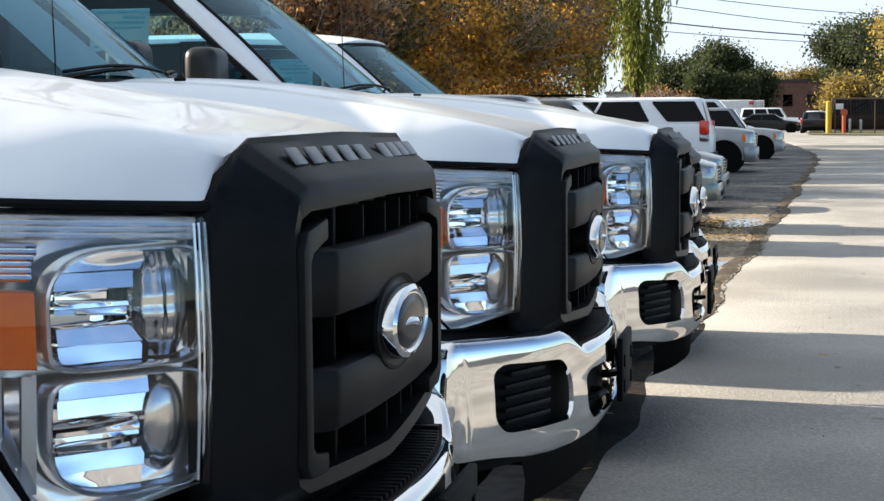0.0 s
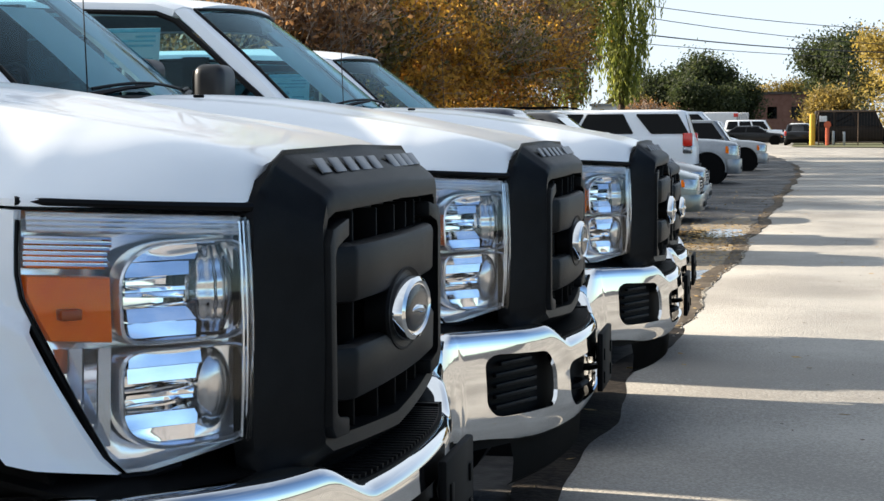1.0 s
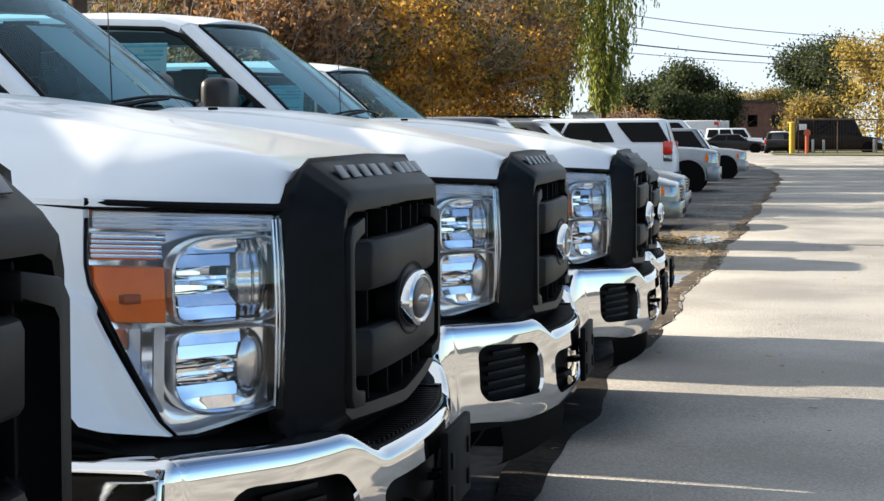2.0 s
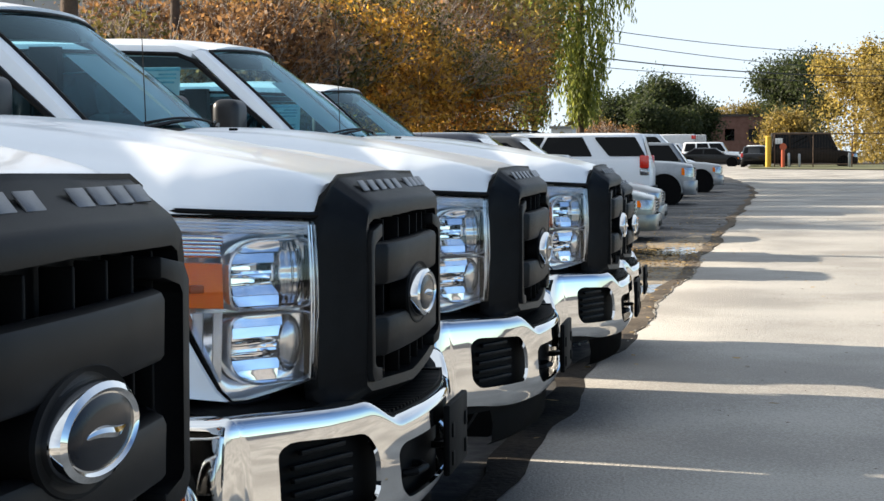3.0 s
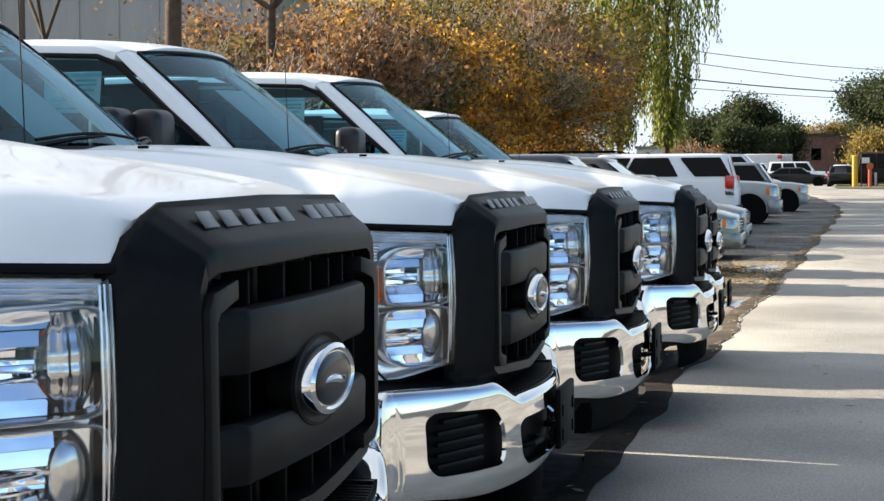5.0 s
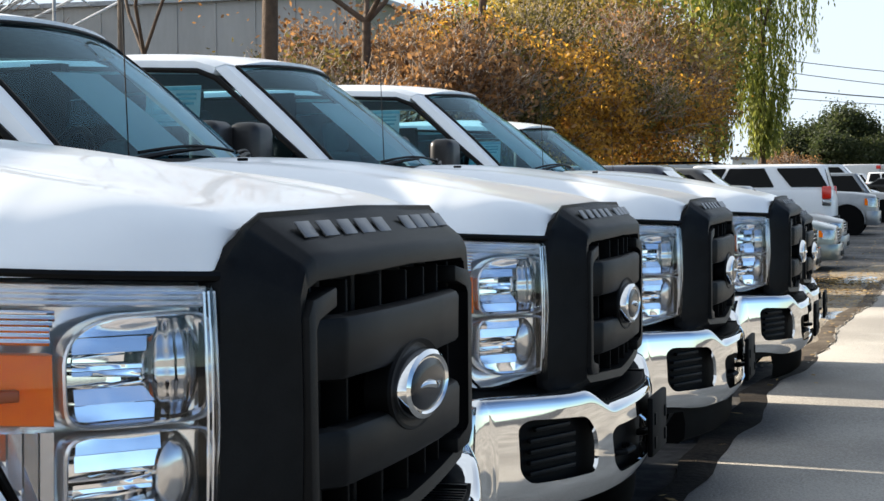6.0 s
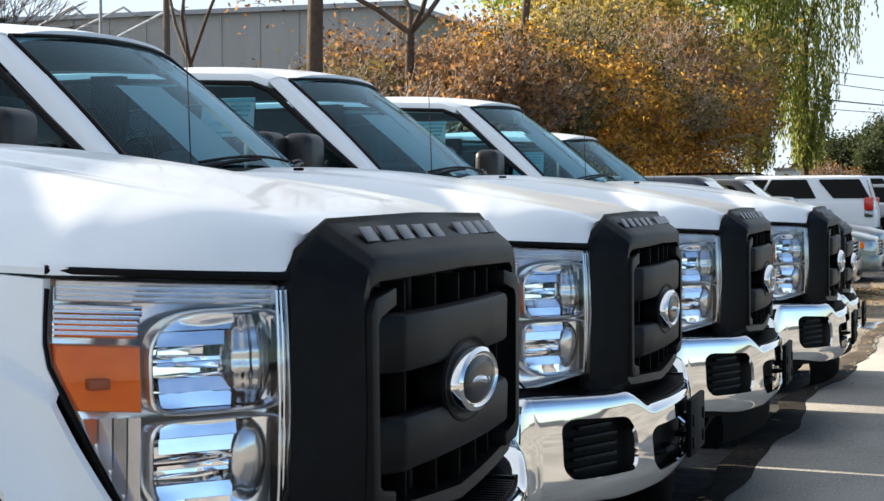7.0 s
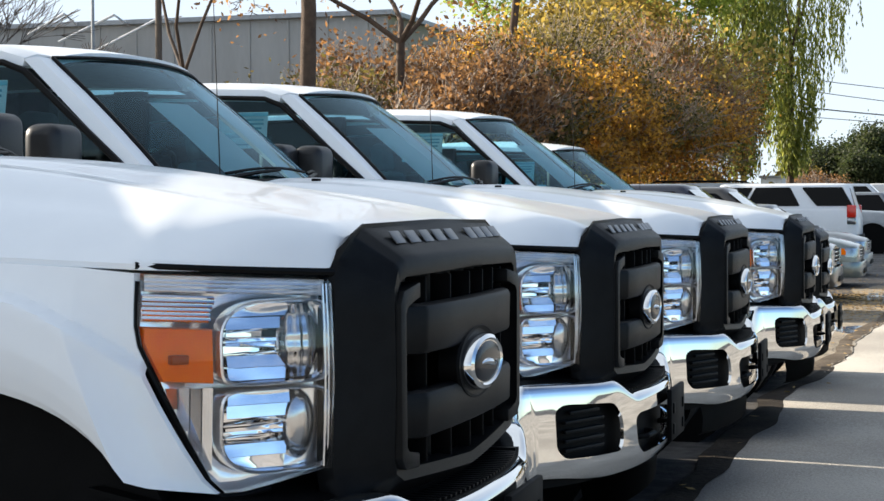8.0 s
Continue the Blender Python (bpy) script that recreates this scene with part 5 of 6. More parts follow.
def leaf_mesh(name, centres, size, mat, parent, rng, droop=0.0, slim=0.55, flat=1.0):
    """Small leaf blades, two triangles each, at the centres."""
    n = len(centres)
    c = np.asarray(centres, float)
    a = rng.normal(size=(n, 3))
    if droop:
        a = a * (1 - droop) + np.array([0, 0, -1.0]) * droop * 2
    a /= np.linalg.norm(a, axis=1)[:, None]
    b = np.cross(a, rng.normal(size=(n, 3)))
    b /= np.linalg.norm(b, axis=1)[:, None]
    a[:, 2] *= flat
    b[:, 2] *= flat
    s = size * rng.uniform(0.6, 1.4, (n, 1))
    v = np.stack([c - a * s, c + b * s * slim, c + a * s, c - b * s * slim], 1).reshape(-1, 3)
    me = bpy.data.meshes.new(name)
    me.vertices.add(4 * n)
    me.vertices.foreach_set("co", v.ravel())
    me.loops.add(4 * n)
    me.loops.foreach_set("vertex_index", np.arange(4 * n))
    me.polygons.add(n)
    me.polygons.foreach_set("loop_start", np.arange(0, 4 * n, 4))
    me.update(calc_edges=True)
    me.materials.append(mat)
    ob = new(name, me)
    ob.parent = parent
    return ob


def limb(verts, faces, a, b, ra, rb, n=5):
    """A tapered stick from a to b."""
    a, b = Vector(a), Vector(b)
    d = (b - a).normalized()
    p = d.cross(Vector((0.3, 0.9, 0.2))).normalized()
    q = d.cross(p)
    k = len(verts)
    for o, r in ((a, ra), (b, rb)):
        for i in range(n):
            t = 2 * math.pi * i / n
            verts.append(o + r * (math.cos(t) * p + math.sin(t) * q))
    for i in range(n):
        faces.append((k + i, k + (i + 1) % n, k + n + (i + 1) % n, k + n + i))


def branches(rng, base, height, radius, spread=0.6, levels=5, lean=(0, 0), first=0.35, kids=3, shrink=0.68, wander=0.14, rmin=0.0):
    """A forked trunk: returns sticks and the ends of the twigs."""
    verts, faces, ends = [], [], []

    def grow(p, d, ln, r, lev):
        q = p
        steps = 3 if lev > 1 else 2
        for k in range(steps):
            d2 = (d + Vector(rng.normal(size=3)) * (wander if lev < levels else wander * 0.35)).normalized()
            nq = q + d2 * ln / steps
            r2 = r * (0.86 if lev else 0.5)
            limb(verts, faces, q, nq, max(r, rmin), max(r2, rmin), 6 if lev > 2 else 3)
            q, d, r = nq, d2, r2
            if lev <= 2:
                ends.append(tuple(q))
        if lev > 0:
            for k in range(kids):
                ang = rng.uniform(0, 2 * math.pi)
                side = Vector((math.cos(ang), math.sin(ang), rng.uniform(-0.1, 0.5)))
                grow(q, (d + side * spread * rng.uniform(0.6, 1.3)).normalized(), ln * shrink * rng.uniform(0.75, 1.2), r * 0.72, lev - 1)
    d0 = Vector((lean[0], lean[1], 1)).normalized()
    grow(Vector(base), d0, height * first, radius, levels)
    return verts, faces, ends


def tree(name, label, x, y, height, radius, mat, seed, count, leaf=0.09, spread=0.6, levels=4, lean=(0, 0), first=0.3, kids=3, clump=0.5, category="tree", droop=0.0, twigs=TWIG, shrink=0.68, group="", filler=0.0, rmin=0.0):
    rng = np.random.default_rng(seed)
    z = lie(x, y)
    t = thing(name, label, category, pose(x, y, z), group)
    v, f, ends = branches(rng, (0, 0, -0.1), height, radius, spread, levels, lean, first, kids, shrink, rmin=rmin)
    raw("trunk", v, f, twigs, t, True)
    if count:
        e = np.array(ends)
        pick = e[rng.integers(0, len(e), count)] + rng.normal(size=(count, 3)) * clump
        low = rng.random(count) < filler
        pick[low] *= np.stack([np.full(low.sum(), 1.0), np.full(low.sum(), 1.0), rng.uniform(0.02, 0.8, low.sum())], 1)
        pick = pick[pick[:, 2] > 0.15]
        leaf_mesh("crown", pick, leaf, mat, t, rng, droop)
    return t


# thicket along the back of the lot
shrubs = ((-12.7, 33.0, 5.6, RUST, 2600), (-14.6, 36.5, 7.0, OLIVE, 3200), (-14.2, 41.0, 8.4, RUST, 4500), (-16.3, 46.0, 9.6, RUST, 5000), (-13.65, 26.57, 3.2, RUST, 2500), (-11.97, 30.7, 3.8, OLIVE, 3500), (-13.39, 33.8, 4.4, RUST, 3500), (-11.41, 37.41, 7.5, RUST, 9000), (-13.03, 41.03, 9.0, RUST, 8000), (-11.25, 44.65, 8.0, OLIVE, 10000), (-12.67, 47.74, 10.0, ORANGE, 8000),
          (-11.19, 51.36, 8.6, ORANGE, 11000), (-12.71, 55.49, 10.5, OLIVE, 9000), (-10.93, 59.11, 9.0, ORANGE, 11000), (-12.35, 62.72, 10.5, RUST, 5500), (-11.77, 66.85, 9.2, RUST, 5500), (-12.79, 70.99, 10.5, RUST, 5500), (-12.62, 75.12, 8.6, RUST, 5500), (-13.44, 80.28, 9.0, ORANGE, 8000),
          (-15.38, 67.89, 12.2, YELLOW, 5000), (-17.24, 80.28, 15.0, BRIGHT, 12000))
for i, (x, y, h, mat, cnt) in enumerate(shrubs):
    what = {"rust": "rust-brown autumn thicket of twigs and dry leaves", "olive": "olive green scrub with yellowing leaves", "orange": "orange autumn shrub with dense twigs",
            "fresh": "fresh green tree top behind the scrub", "yellow": "yellow-leaved tree behind the scrub"}[mat.name.split("_")[0]]
    tall = h > 12
    tree("shrub", what, x, y, h * (1.0 if tall else 1.25 + 0.012 * max(y - 40, 0)), 0.08, mat, 20 + i, int(cnt * (2.6 if tall else 2.8 if mat is ORANGE else 1.45)), 0.13 if tall else 0.070, 0.62, 5, first=0.24 if tall else 0.12, kids=3 if tall else 4, clump=0.40 if tall else 0.20, category="shrub", group="thicket behind the lot", shrink=0.84, filler=0.24, rmin=0.0 if tall else 0.009)
# row of shrubs with darker olive leaves along the thicket's back
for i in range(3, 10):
    tree("shrub", "shrub with dark olive leaves at the back of the thicket", -15.7 + 0.31 * i, 27.6 + 6.4 * i, 6.5, 0.08, DARK_OLIVE, 60 + i, 9000, 0.075, 0.75, 5, first=0.10, kids=3, clump=0.25, category="shrub", group="thicket behind the lot", shrink=0.84, filler=0.15)
# willows: straight trunks wrapped in hanging strands, the crown widening upwards
for k, (x, y, h, n, wide) in enumerate(((-11.5, 87.5, 17.5, 950, 0.20), (-9.4, 89.6, 17.0, 760, 0.26))):
    rng = np.random.default_rng(70 + k)
    t = thing("willow_tree", "tall willow with long hanging yellow-green strands", "tree", pose(x, y, lie(x, y)), "willows")
    v, f, ends = branches(rng, (0, 0, -0.1), h, 0.20, 0.30, 4, (0.0, 0), 0.55, 3, 0.55, wander=0.07)
    raw("trunk", v, f, BARK, t, True)
    cs = []
    for i in range(n):
        z0 = rng.uniform(4.2, h + 1.0)
        r, a = (0.55 + wide * max(z0 - 4.5, 0)) * math.sqrt(rng.random()), rng.uniform(0, 2 * math.pi)
        px, py, ln = r * math.cos(a) * (1.25 if k and math.cos(a) > 0 else 1.0), r * math.sin(a), rng.uniform(1.0, 3.4)
        bend = rng.normal(size=2) * 0.10
        m = int(ln / 0.10)
        for j in range(m):
            q = j / m * ln
            if z0 - q < 2.4 + 0.8 * r:
                break
            cs.append((px + bend[0] * q + 0.07 * rng.normal(), py + bend[1] * q + 0.07 * rng.normal(), z0 - q))
    leaf_mesh("crown", cs, 0.14, WILLOW, t, rng, 0.70, 0.3)
# bare trees and old trunks behind the trucks
for bx, by, seed in ((-33.9, 50.0, 101), (-38.5, 52.0, 102), (-31.5, 56.0, 107)):
    tree("bare_tree", "bare grey winter tree with fine twigs", bx, by, 15.0 if seed < 107 else 10.0, 0.17, GREYTWIG, seed, 0, levels=5, spread=0.50, first=0.20, kids=5, shrink=0.76, twigs=GREYTWIG, rmin=0.012)
tree("old_tree", "dark upright trunk with bare crooked branches", -11.95, 29.0, 12.5, 0.20, RUST, 103, 900, 0.07, levels=5, spread=0.6, lean=(0.03, 0.0), first=0.62, clump=0.3, twigs=BARK, shrink=0.5, rmin=0.008)
tree("old_tree", "dark crooked tree with bare branches", -15.2, 35.0, 10.0, 0.10, RUST, 104, 1200, 0.07, levels=5, spread=0.75, lean=(-0.50, 0.0), first=0.50, clump=0.4, twigs=BARK, shrink=0.68, rmin=0.008)
tree("old_tree", "thick pollarded trunk with knotted top", -13.1, 38.0, 9.0, 0.17, RUST, 105, 2500, 0.07, levels=5, spread=0.95, first=0.60, clump=0.4, twigs=BARK, kids=4, shrink=0.46, rmin=0.008)
tree("old_tree", "tall straight dark trunk with yellow leaves", -14.4, 52.0, 15.0, 0.19, YELLOW, 106, 1500, 0.10, levels=4, spread=0.6, first=0.66, clump=0.5, twigs=BARK, shrink=0.4)
for i, (x, y, h) in enumerate(((-12.9, 117, 4.6), (-10.6, 120, 4.8), (-11.8, 124, 5.0), (-9.6, 126, 4.2))):
    tree("shrub", "grey-brown leafless scrub beyond the willows", x, y, h, 0.08, RUST, 180 + i, 1500, 0.09, 0.55, 5, first=0.16, kids=4, clump=0.3, category="shrub", group="scrub beyond the willows", shrink=0.80, filler=0.2, rmin=0.012)
# far trees
for i, (x, y, h, mat, cnt, r) in enumerate(((-12.2, 184.0, 7.5, OAK, 9000, 0.25), (-8.6, 184.0, 7.0, OAK, 8000, 0.25), (-16.5, 188.0, 8.0, OAK, 6000, 0.25), (-14.06, 191.85, 11.25, OAK, 9000, 0.3), (-10.04, 187.72, 11.875, OAK, 10000, 0.3), (-7.58, 195.98, 8.75, OAK, 6000, 0.3), (-18.51, 183.58, 6.5, OLIVE, 4000, 0.2), (-4.35, 243.5, 10.5, FADED, 6000, 0.25), (-0.86, 245.56, 10.5, OLIVE, 6000, 0.25), (2.2, 235.23, 11.0, OAK, 8000, 0.25), (-8.87, 247.63, 9.0, OAK, 6000, 0.25), (2.23, 175.32, 6.5, FADED, 4000, 0.18), (5.27, 221.8, 11.0, OLIVE, 6000, 0.25),
                                        (7.69, 164.99, 14.0, YELLOW, 8000, 0.28), (11.14, 154.66, 12.0, FADED, 8000, 0.28), (4.16, 187.72, 17.0, OAK, 8000, 0.3), (14.09, 164.99, 12.0, OLIVE, 7000, 0.28), (20.06, 170.16, 11, FADED, 5000, 0.25))):
    nm = {"oak": "dark evergreen oak with a broad crown", "olive": "grey-green scrubby tree beyond the lot", "yellow": "yellow autumn tree beyond the road", "faded": "faded yellow-olive autumn tree", "orange": "orange autumn tree beyond the road"}[mat.name.split("_")[0]]
    tree("tree", nm, x, y, h, r, mat, 140 + i, int(cnt * 2.2), 0.16, 0.8, 4, first=0.26, kids=4, clump=0.62, group="trees beyond the lot", shrink=0.70, filler=0.25)

# buildings
WALL = material("grey_metal_cladding", (0.37, 0.36, 0.34), 0.7, 0, (0.43, 0.42, 0.40), 0.4, stretch=(1, 1, 0.2))
BRICK = material("red_brown_brick", (0.13, 0.060, 0.042), 0.9, 0, (0.19, 0.10, 0.075), 1.5)
DARKROOF = material("dark_shingle_roof", (0.045, 0.035, 0.030), 0.9, 0, (0.075, 0.06, 0.05), 1.2, bump=0.5, bump_scale=8)
WOOD = material("weathered_pole_wood", (0.10, 0.075, 0.055), 0.9, 0, (0.16, 0.12, 0.09), 4, stretch=(6, 6, 0.6))
STEEL = material("galvanised_steel", (0.35, 0.36, 0.37), 0.45, 0.8, (0.28, 0.29, 0.30), 5)
WHITE_METAL = material("white_painted_metal", (0.75, 0.75, 0.74), 0.5, 0, (0.68, 0.68, 0.67), 5)
YELLOWP = material("yellow_paint", (0.62, 0.38, 0.02), 0.55, 0, (0.5, 0.3, 0.02), 6)
REDP = material("red_orange_paint", (0.50, 0.09, 0.03), 0.5, 0, (0.4, 0.07, 0.025), 6)

shed = thing("warehouse", "long flat-roofed grey metal warehouse with white slanting bars", "building", pose(-58.5, 76, lie(-38, 76)))
bm = bmesh.new()
box(bm, (0, 6, 5.15), (64, 12, 10.3))
part("wall", bm, WALL, shed)
bm = bmesh.new()
box(bm, (0, 6, 10.38), (64.6, 12.6, 0.22))
part("roof", bm, STEEL, shed)
for k in range(32):
    bm = bmesh.new()
    box(bm, (-31 + 2 * k, -0.03, 5.15), (0.09, 0.06, 10.2))
    part("cladding_rib", bm, WALL, shed)
# white slanting lines drawn as thin bars near the roof edge
for x0, z0, x1, z1 in ((13.9, 9.8, 15.9, 10.75), (15.6, 9.4, 18.6, 10.6), (17.6, 8.9, 21.2, 10.45)):
    bm = bmesh.new()
    tube(bm, [(x0, -1.5, z0), (x1, -1.5, z1)], 0.07, 8)
    tube(bm, [(x1, -1.5, z1), (x1, 0.2, 10.2)], 0.05, 6)
    part("brace", bm, WHITE_METAL, shed, "white slanting bar")
hut = thing("low_building", "dark shingle roof of a low building behind bare trees", "building", pose(-44.6, 47, lie(-42, 46), 0, 0, -4))
bm = bmesh.new()
box(bm, (0, 0, 3.5), (22, 10, 7))
part("wall", bm, WALL, hut)
bm = bmesh.new()
prism(bm, [(-12, 12.2), (-12, 6.9), (12, 6.9), (12, 7.6)], -5.6, 5.6)
part("roof", bm, DARKROOF, hut)
bb = thing("brick_building", "far low red-brown brick building", "building", pose(-6.77, 229.04, lie(-6.77, 229.04)))
bm = bmesh.new()
box(bm, (0, 4, 2.9), (13, 8, 5.8))
part("wall", bm, BRICK, bb)
bm = bmesh.new()
box(bm, (0, 4, 5.9), (13.4, 8.4, 0.3))
part("roof", bm, DARKROOF, bb)
for x in (-4, -1, 2, 5):
    bm = bmesh.new()
    box(bm, (x, -0.02, 3.4), (1.2, 0.08, 1.5))
    part("window", bm, DARK_WINDOW, bb)
shop = thing("white_shed", "small white shed seen between tree trunks", "building", pose(-12.4, 107, lie(-12.4, 107)))
bm = bmesh.new()
box(bm, (0, 2, 1.35), (1.3, 4, 2.7))
part("wall", bm, WHITE_METAL, shop)
bm = bmesh.new()
box(bm, (0, 2, 2.78), (1.5, 4.3, 0.16))
part("roof", bm, STEEL, shop)

# street lamp, poles and wires
lamp = thing("street_lamp", "twin-headed grey parking lot lamp", "lamp post", pose(-30.4, 55, lie(-27, 55)))
bm = bmesh.new()
tube(bm, [(0, 0, 0), (0, 0, 9.6)], [0.09, 0.06], 8)
part("pole", bm, STEEL, lamp)
bm = bmesh.new()
tube(bm, [(-0.6, 0, 9.5), (0.6, 0, 9.5)], 0.035, 6)
part("arm", bm, STEEL, lamp)
for s in (-1, 1):
    bm = bmesh.new()
    box(bm, (s * 0.7, 0, 9.9), (0.45, 0.35, 0.28), 0.05, Matrix.Rotation(s * 0.5, 3, "Y"))
    part("lamp_head", bm, STEEL, lamp)


def pole(x, y, h, r=0.13, arm=True):
    p = thing("utility_pole", "weathered brown wooden utility pole", "pole", pose(x, y, lie(x, y)), "utility poles")
    bm = bmesh.new()
    tube(bm, [(0, 0, -0.2), (0, 0, h)], [r, r * 0.75], 10)
    part("post", bm, WOOD, p)
    if arm:
        bm = bmesh.new()
        box(bm, (0, 0, h - 0.5), (2.0, 0.1, 0.12), 0.01)
        part("crossarm", bm, WOOD, p)
    return p


pole(-25.8, 51, 11.2, arm=False)
pole(-10.0, 94, 10, arm=False)
pole(22, 150, 11)
CABLE = material("black_cable", (0.015, 0.015, 0.016), 0.6)


def wire(a, b, sag, r):
    w = new("cable")
    tagged(w, "thin black overhead cable between poles", "cable", "overhead cables")
    bm = bmesh.new()
    a, b = Vector(a), Vector(b)
    tube(bm, [a.lerp(b, k / 16) - Vector((0, 0, sag * 4 * (k / 16) * (1 - k / 16))) for k in range(17)], r, 5)
    part("strand", bm, CABLE, w)


wire((-37.1, 36, 9.3), (-15.0, 98, 13.2), 0.9, 0.024)
for z0, z1 in ((8.7, 10.0), (8.1, 8.6), (7.2, 8.6)):
    wire((-9.4, 91, z0 - 0.7), (22, 150, z1), 1.0, 0.022 if z0 > 7.5 else 0.035)
wire((-9.4, 91, 6.0), (22, 150, 7.4), 0.6, 0.02)

# far end of the road: verge, kerb, posts, fence
raw("verge", [(-1.3, 117.0, lie(0, 117) + 0.08), (39, 92, lie(0, 92) + 0.08), (59, 154, lie(0, 154) + 0.12), (-1.3, 135, lie(0, 135) + 0.12)], [(0, 1, 2, 3)], GRASS)
tagged(bpy.data.objects["verge"], "strip of dry grass at the road's end", "grass", kind="structure")
bol = thing("bollard", "tall yellow painted steel post", "bollard", pose(0.03, 123.15, lie(0.03, 123.15)))
bm = bmesh.new()
tube(bm, [(0, 0, 0), (0, 0, 2.15), (0, 0, 2.2)], [0.20, 0.20, 0.12], 14)
part("post", bm, YELLOWP, bol)
sg = thing("marker_post", "red-orange marker post with a round disc", "sign post", pose(1.02, 122.22, lie(1.02, 122.22)))
bm = bmesh.new()
tube(bm, [(0, 0, 0), (0, 0, 1.3)], 0.13, 8)
part("post", bm, REDP, sg)
bm = bmesh.new()
lathe(bm, [(-0.03, 0.02), (-0.03, 0.24), (0.03, 0.24), (0.03, 0.02)], 20, "y", (0, -0.1, 1.45))
part("disc", bm, REDP, sg)
for x, h in ((1.40, 0.95), (2.10, 0.9), (5.40, 0.95)):
    q = thing("short_post", "short grey concrete post on the verge", "post", pose(x, 121.4, lie(x, 121.4) + 0.08), "verge posts")
    bm = bmesh.new()
    box(bm, (0, 0, h / 2), (0.16, 0.16, h), 0.02)
    part("post", bm, STEEL, q)
plate = thing("notice_plate", "small white notice plate on the dark van's side", "sign", pose(0.75, 126.7, lie(0.75, 126.7)))
bm = bmesh.new()
box(bm, (0, 0, 1.85), (0.55, 0.03, 0.4), 0.01)
part("board", bm, WHITE_METAL, plate)
# long white box trailer beyond the far cars: rounded roof edge, ribbed rear, one red lamp
trailer = thing("box_trailer", "long white box trailer with a red lamp beyond the far cars", "trailer", pose(-8.55, 169.2, lie(-8.55, 169.2)), "")
bm = bmesh.new()
box(bm, (0, 0, 1.68), (3.65, 2.2, 2.30), 0.14, seg=3)
part("body", bm, WHITE_METAL, trailer)
for k in range(6):
    bm = bmesh.new()
    box(bm, (1.93 + 0.16 * k, 0, 1.66), (0.11, 2.1, 2.26), 0.03)
    part("rear_rib", bm, WHITE_METAL, trailer)
bm = bmesh.new()
box(bm, (1.65, -1.11, 2.55), (0.42, 0.05, 0.34), 0.02)
part("red_lamp", bm, RED_LAMP, trailer)
bm = bmesh.new()
box(bm, (0.3, 0, 0.45), (4.6, 1.5, 0.16), 0.02)
part("chassis", bm, BLACK, trailer)
for x in (-0.5, 0.4):
    for y in (-0.9, 0.9):
        bm = bmesh.new()
        tube(bm, [(x, y - 0.12, 0.36), (x, y + 0.12, 0.36)], 0.36, 20)
        part("wheel", bm, RUBBER, trailer)

# wire fence in front of the dark van
fence = thing("wire_fence", "dark wire fence on steel posts behind the verge", "fence", pose(0.45, 123.05, lie(0.45, 123.05)))
for k in range(9):
    bm = bmesh.new()
    tube(bm, [(2.6 * k, 0, 0), (2.6 * k, 0, 2.35)], 0.045, 6)
    part("fence_post", bm, BARK, fence)
for z in (0.25, 2.33):
    bm = bmesh.new()
    tube(bm, [(0, 0, z), (20.8, 0, z)], 0.04, 5)
    part("fence_rail", bm, BARK, fence)
for k in range(104):
    bm = bmesh.new()
    tube(bm, [(0.2 * k, 0.02, 0.1), (0.2 * k, 0.02, 2.3)], 0.005, 3)
    part("fence_wire", bm, BARK, fence)


# ---- dirt, gravel, leaves and water along the edge of the road ----
def strip(name, label, category, mat, y0, y1, wide, off, rise, kind="structure"):
    n = int((y1 - y0) / 0.2)
    v = []
    for k in range(n + 1):
        y = lerp(y0, y1, k / n)
        x = edge(y) + off + 0.015 * math.sin(y * 1.9)
        w = wide * (0.75 + 0.12 * math.sin(y * 1.3 + 0.5) + 0.08 * math.sin(y * 3.7))
        for s in (-1, 0, 1):
            v.append((x + s * w / 2, y, lie(x, y) + rise - (0.004 if s else 0)))
    f = [(3 * k + i, 3 * k + i + 1, 3 * k + i + 4, 3 * k + i + 3) for k in range(n) for i in (0, 1)]
    return tagged(raw(name, v, f, mat, None, True), label, category, kind=kind)


SILT = material("dry_silt", (0.075, 0.058, 0.042), 0.95, 0, (0.17, 0.135, 0.10), 3.0, bump=0.6, bump_scale=25, spec=0.1)
DIRT = material("damp_dirt", (0.014, 0.011, 0.009), 0.85, 0, (0.055, 0.043, 0.032), 3.0, bump=0.6, bump_scale=25, spec=0.12)
strip("edge_dirt", "dark damp dirt in the joint along the road", "dirt", DIRT, -30, 15, 0.26, -0.05, 0.026)
strip("edge_silt", "thin brown silt along the far joint of the road", "dirt", SILT, 14, 76, 0.24, -0.08, 0.026)
grng = np.random.default_rng(5)
# gravel spilled over the joint where the apron dips
n = 6500
gyv = np.concatenate([grng.normal(17.6, 1.2, n // 2), grng.normal(22.5, 2.6, n // 2)])
gxv = np.array([edge(y) for y in gyv]) - 0.02 - np.abs(grng.normal(0, 0.38, n)) + 0.06 * grng.random(n)
pv, pf = [], []
for x, y in zip(gxv, gyv):
    s, z = grng.uniform(0.006, 0.018), lie(x, y) + (0.02 if x > edge(y) else 0.0)
    k, a = len(pv), grng.uniform(0, 6.28, 4)
    pv += [(x + s * math.cos(a[0] + t), y + s * math.sin(a[0] + t), z + 0.2 * s) for t in (0, 1.7, 3.1, 4.6)] + [(x + 0.2 * s * math.cos(a[1]), y, z + s * 0.9), (x, y, z - 0.01)]
    pf += [(k + i, k + (i + 1) % 4, k + 4) for i in range(4)] + [(k + (i + 1) % 4, k + i, k + 5) for i in range(4)]
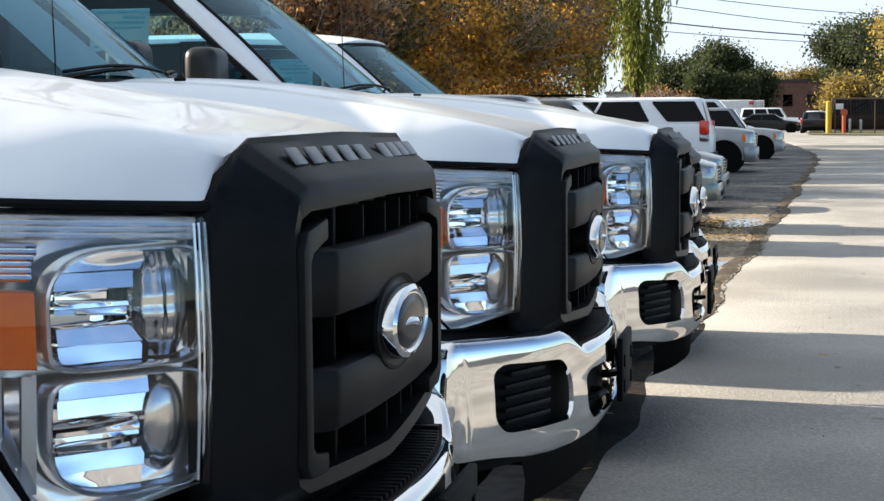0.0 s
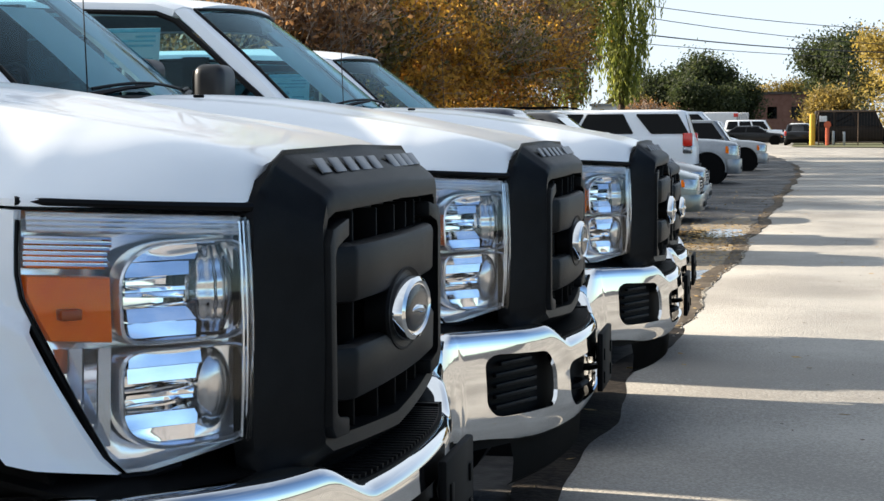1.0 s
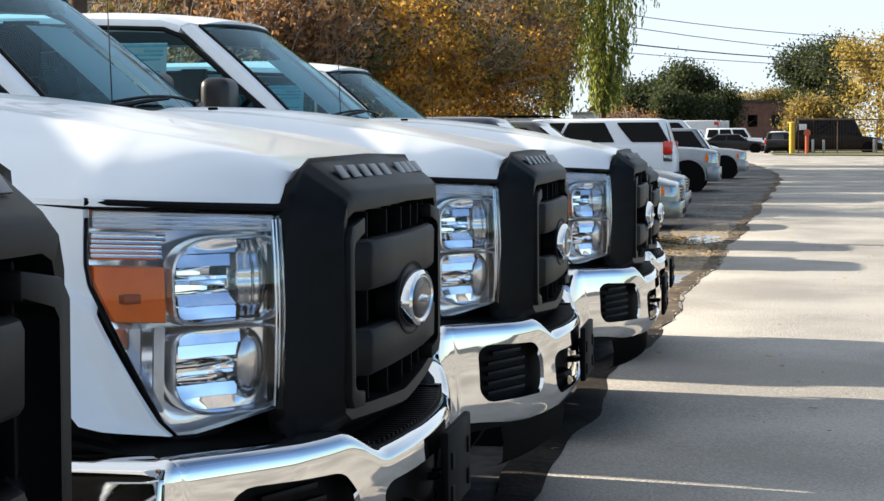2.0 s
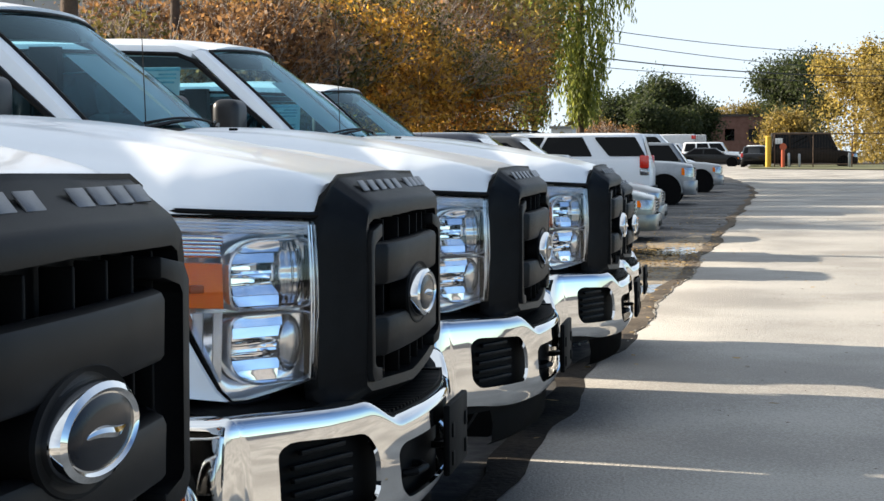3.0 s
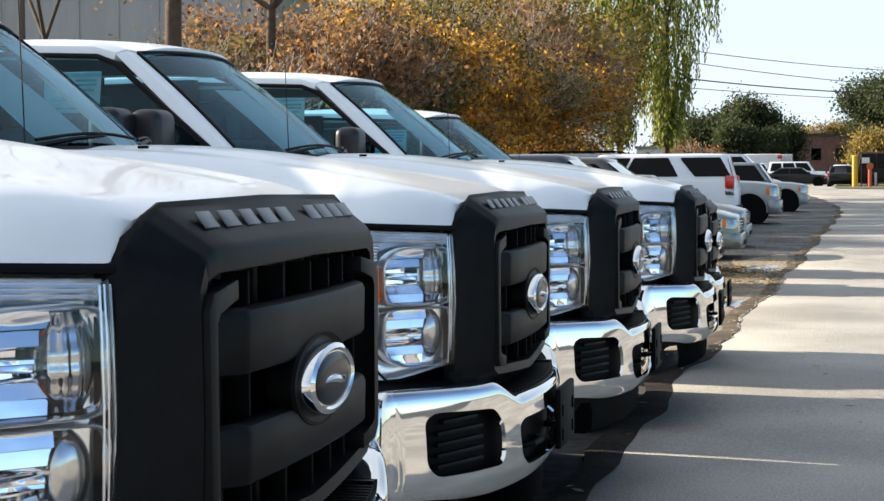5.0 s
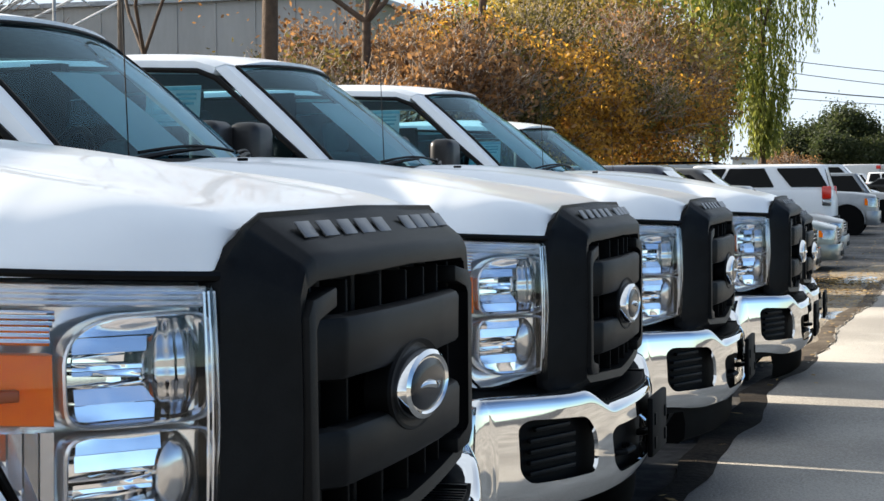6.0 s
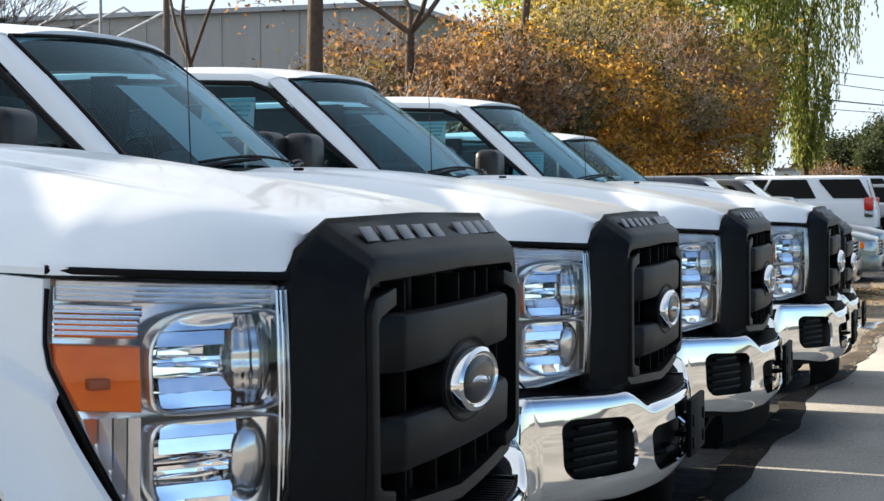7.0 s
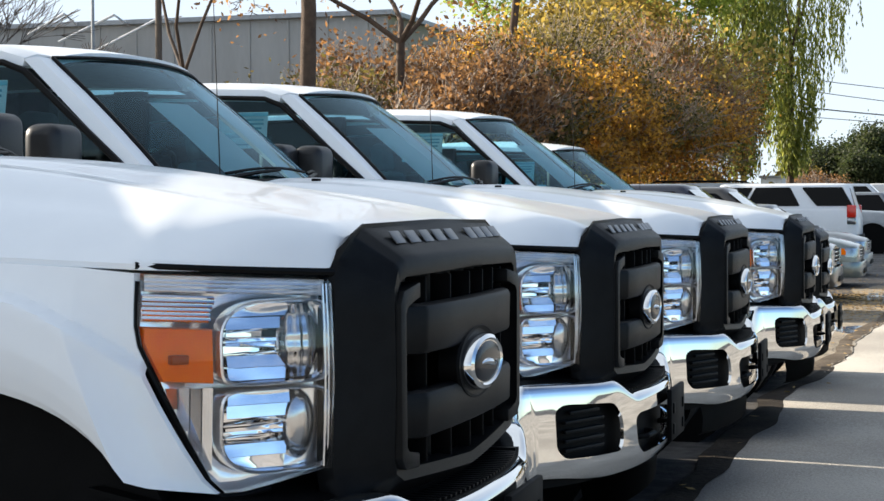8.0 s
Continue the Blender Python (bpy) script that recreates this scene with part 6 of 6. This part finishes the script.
tagged(raw("gravel", pv, pf, GRAVEL), "loose tan gravel along the road's edge", "gravel", kind="stuff")
# fallen leaves
n = 4200
ly = np.concatenate([grng.normal(25.5, 2.2, n * 2 // 3), grng.uniform(6, 45, n - n * 2 // 3)])
lx = np.array([edge(y) for y in ly]) - 0.9 + grng.normal(0, 0.55, n)
lx[n * 2 // 3:] = grng.uniform(-2.2, 3.0, n - n * 2 // 3)
keep = (grng.random(n) < np.where(lx > np.array([edge(y) for y in ly]), 0.07, 1.0))
litter = leaf_mesh("fallen_leaves", [(x, y, lie(x, y) + 0.030) for x, y in zip(lx[keep], ly[keep])], 0.036, LEAF_LITTER, None, grng, flat=0.15)
tagged(litter, "dry orange leaves scattered on the ground", "leaves", kind="stuff")
# puddles in the dip of the apron
for x, y, a, b in ((-1.45, 20.4, 0.34, 0.50), (-1.75, 27.6, 0.70, 0.9), (-2.0, 21.2, 0.40, 0.30)):
    pts = []
    for k in range(40):
        t = 2 * math.pi * k / 40
        r = 1 + 0.22 * math.sin(3 * t + x) + 0.12 * math.sin(5 * t + y)
        px, py = x + a * r * math.cos(t), y + b * r * math.sin(t)
        pts.append((px, py, max(lie(x, y), lie(px, py)) + 0.012))
    p = raw("puddle", pts, [tuple(range(40))], WATER)
    tagged(p, "shallow puddle of rainwater mirroring the sky", "puddle", "puddles on the apron")
# patches of tan dirt under the gravel
TAN = material("tan_dirt", (0.17, 0.135, 0.095), 0.95, 0, (0.36, 0.295, 0.21), 2.5, bump=0.8, bump_scale=30)
for x, y, a, b in ((-1.70, 17.4, 0.50, 2.3), (-1.75, 23.2, 0.72, 2.5), (-1.45, 29.5, 0.45, 2.2)):
    pts = []
    for k in range(48):
        t = 2 * math.pi * k / 48
        r = 1 + 0.20 * math.sin(3 * t + y) + 0.12 * math.sin(7 * t + x) + 0.06 * math.sin(13 * t)
        px, py = x + a * r * math.cos(t), y + b * r * math.sin(t)
        pts.append((px, py, lie(px, py) + (0.027 if px > edge(py) - 0.02 else 0.008)))
    mid = (x, y, lie(x, y) + 0.010)
    p = raw("dirt_patch", pts + [mid], [(k, (k + 1) % 48, 48) for k in range(48)], TAN, None, True)
    tagged(p, "patch of tan dirt on the asphalt", "dirt", kind="structure")
# small dark bits lying on the road
n = 420
bits = leaf_mesh("road_debris", [(x, y, lie(x, y) + 0.027) for x, y in zip(grng.uniform(-0.5, 4.0, n), 4 + 36 * grng.random(n) ** 1.3)], 0.016, BARK, None, grng, flat=0.2)
tagged(bits, "small dark bits of bark and dirt on the road", "debris", kind="stuff")
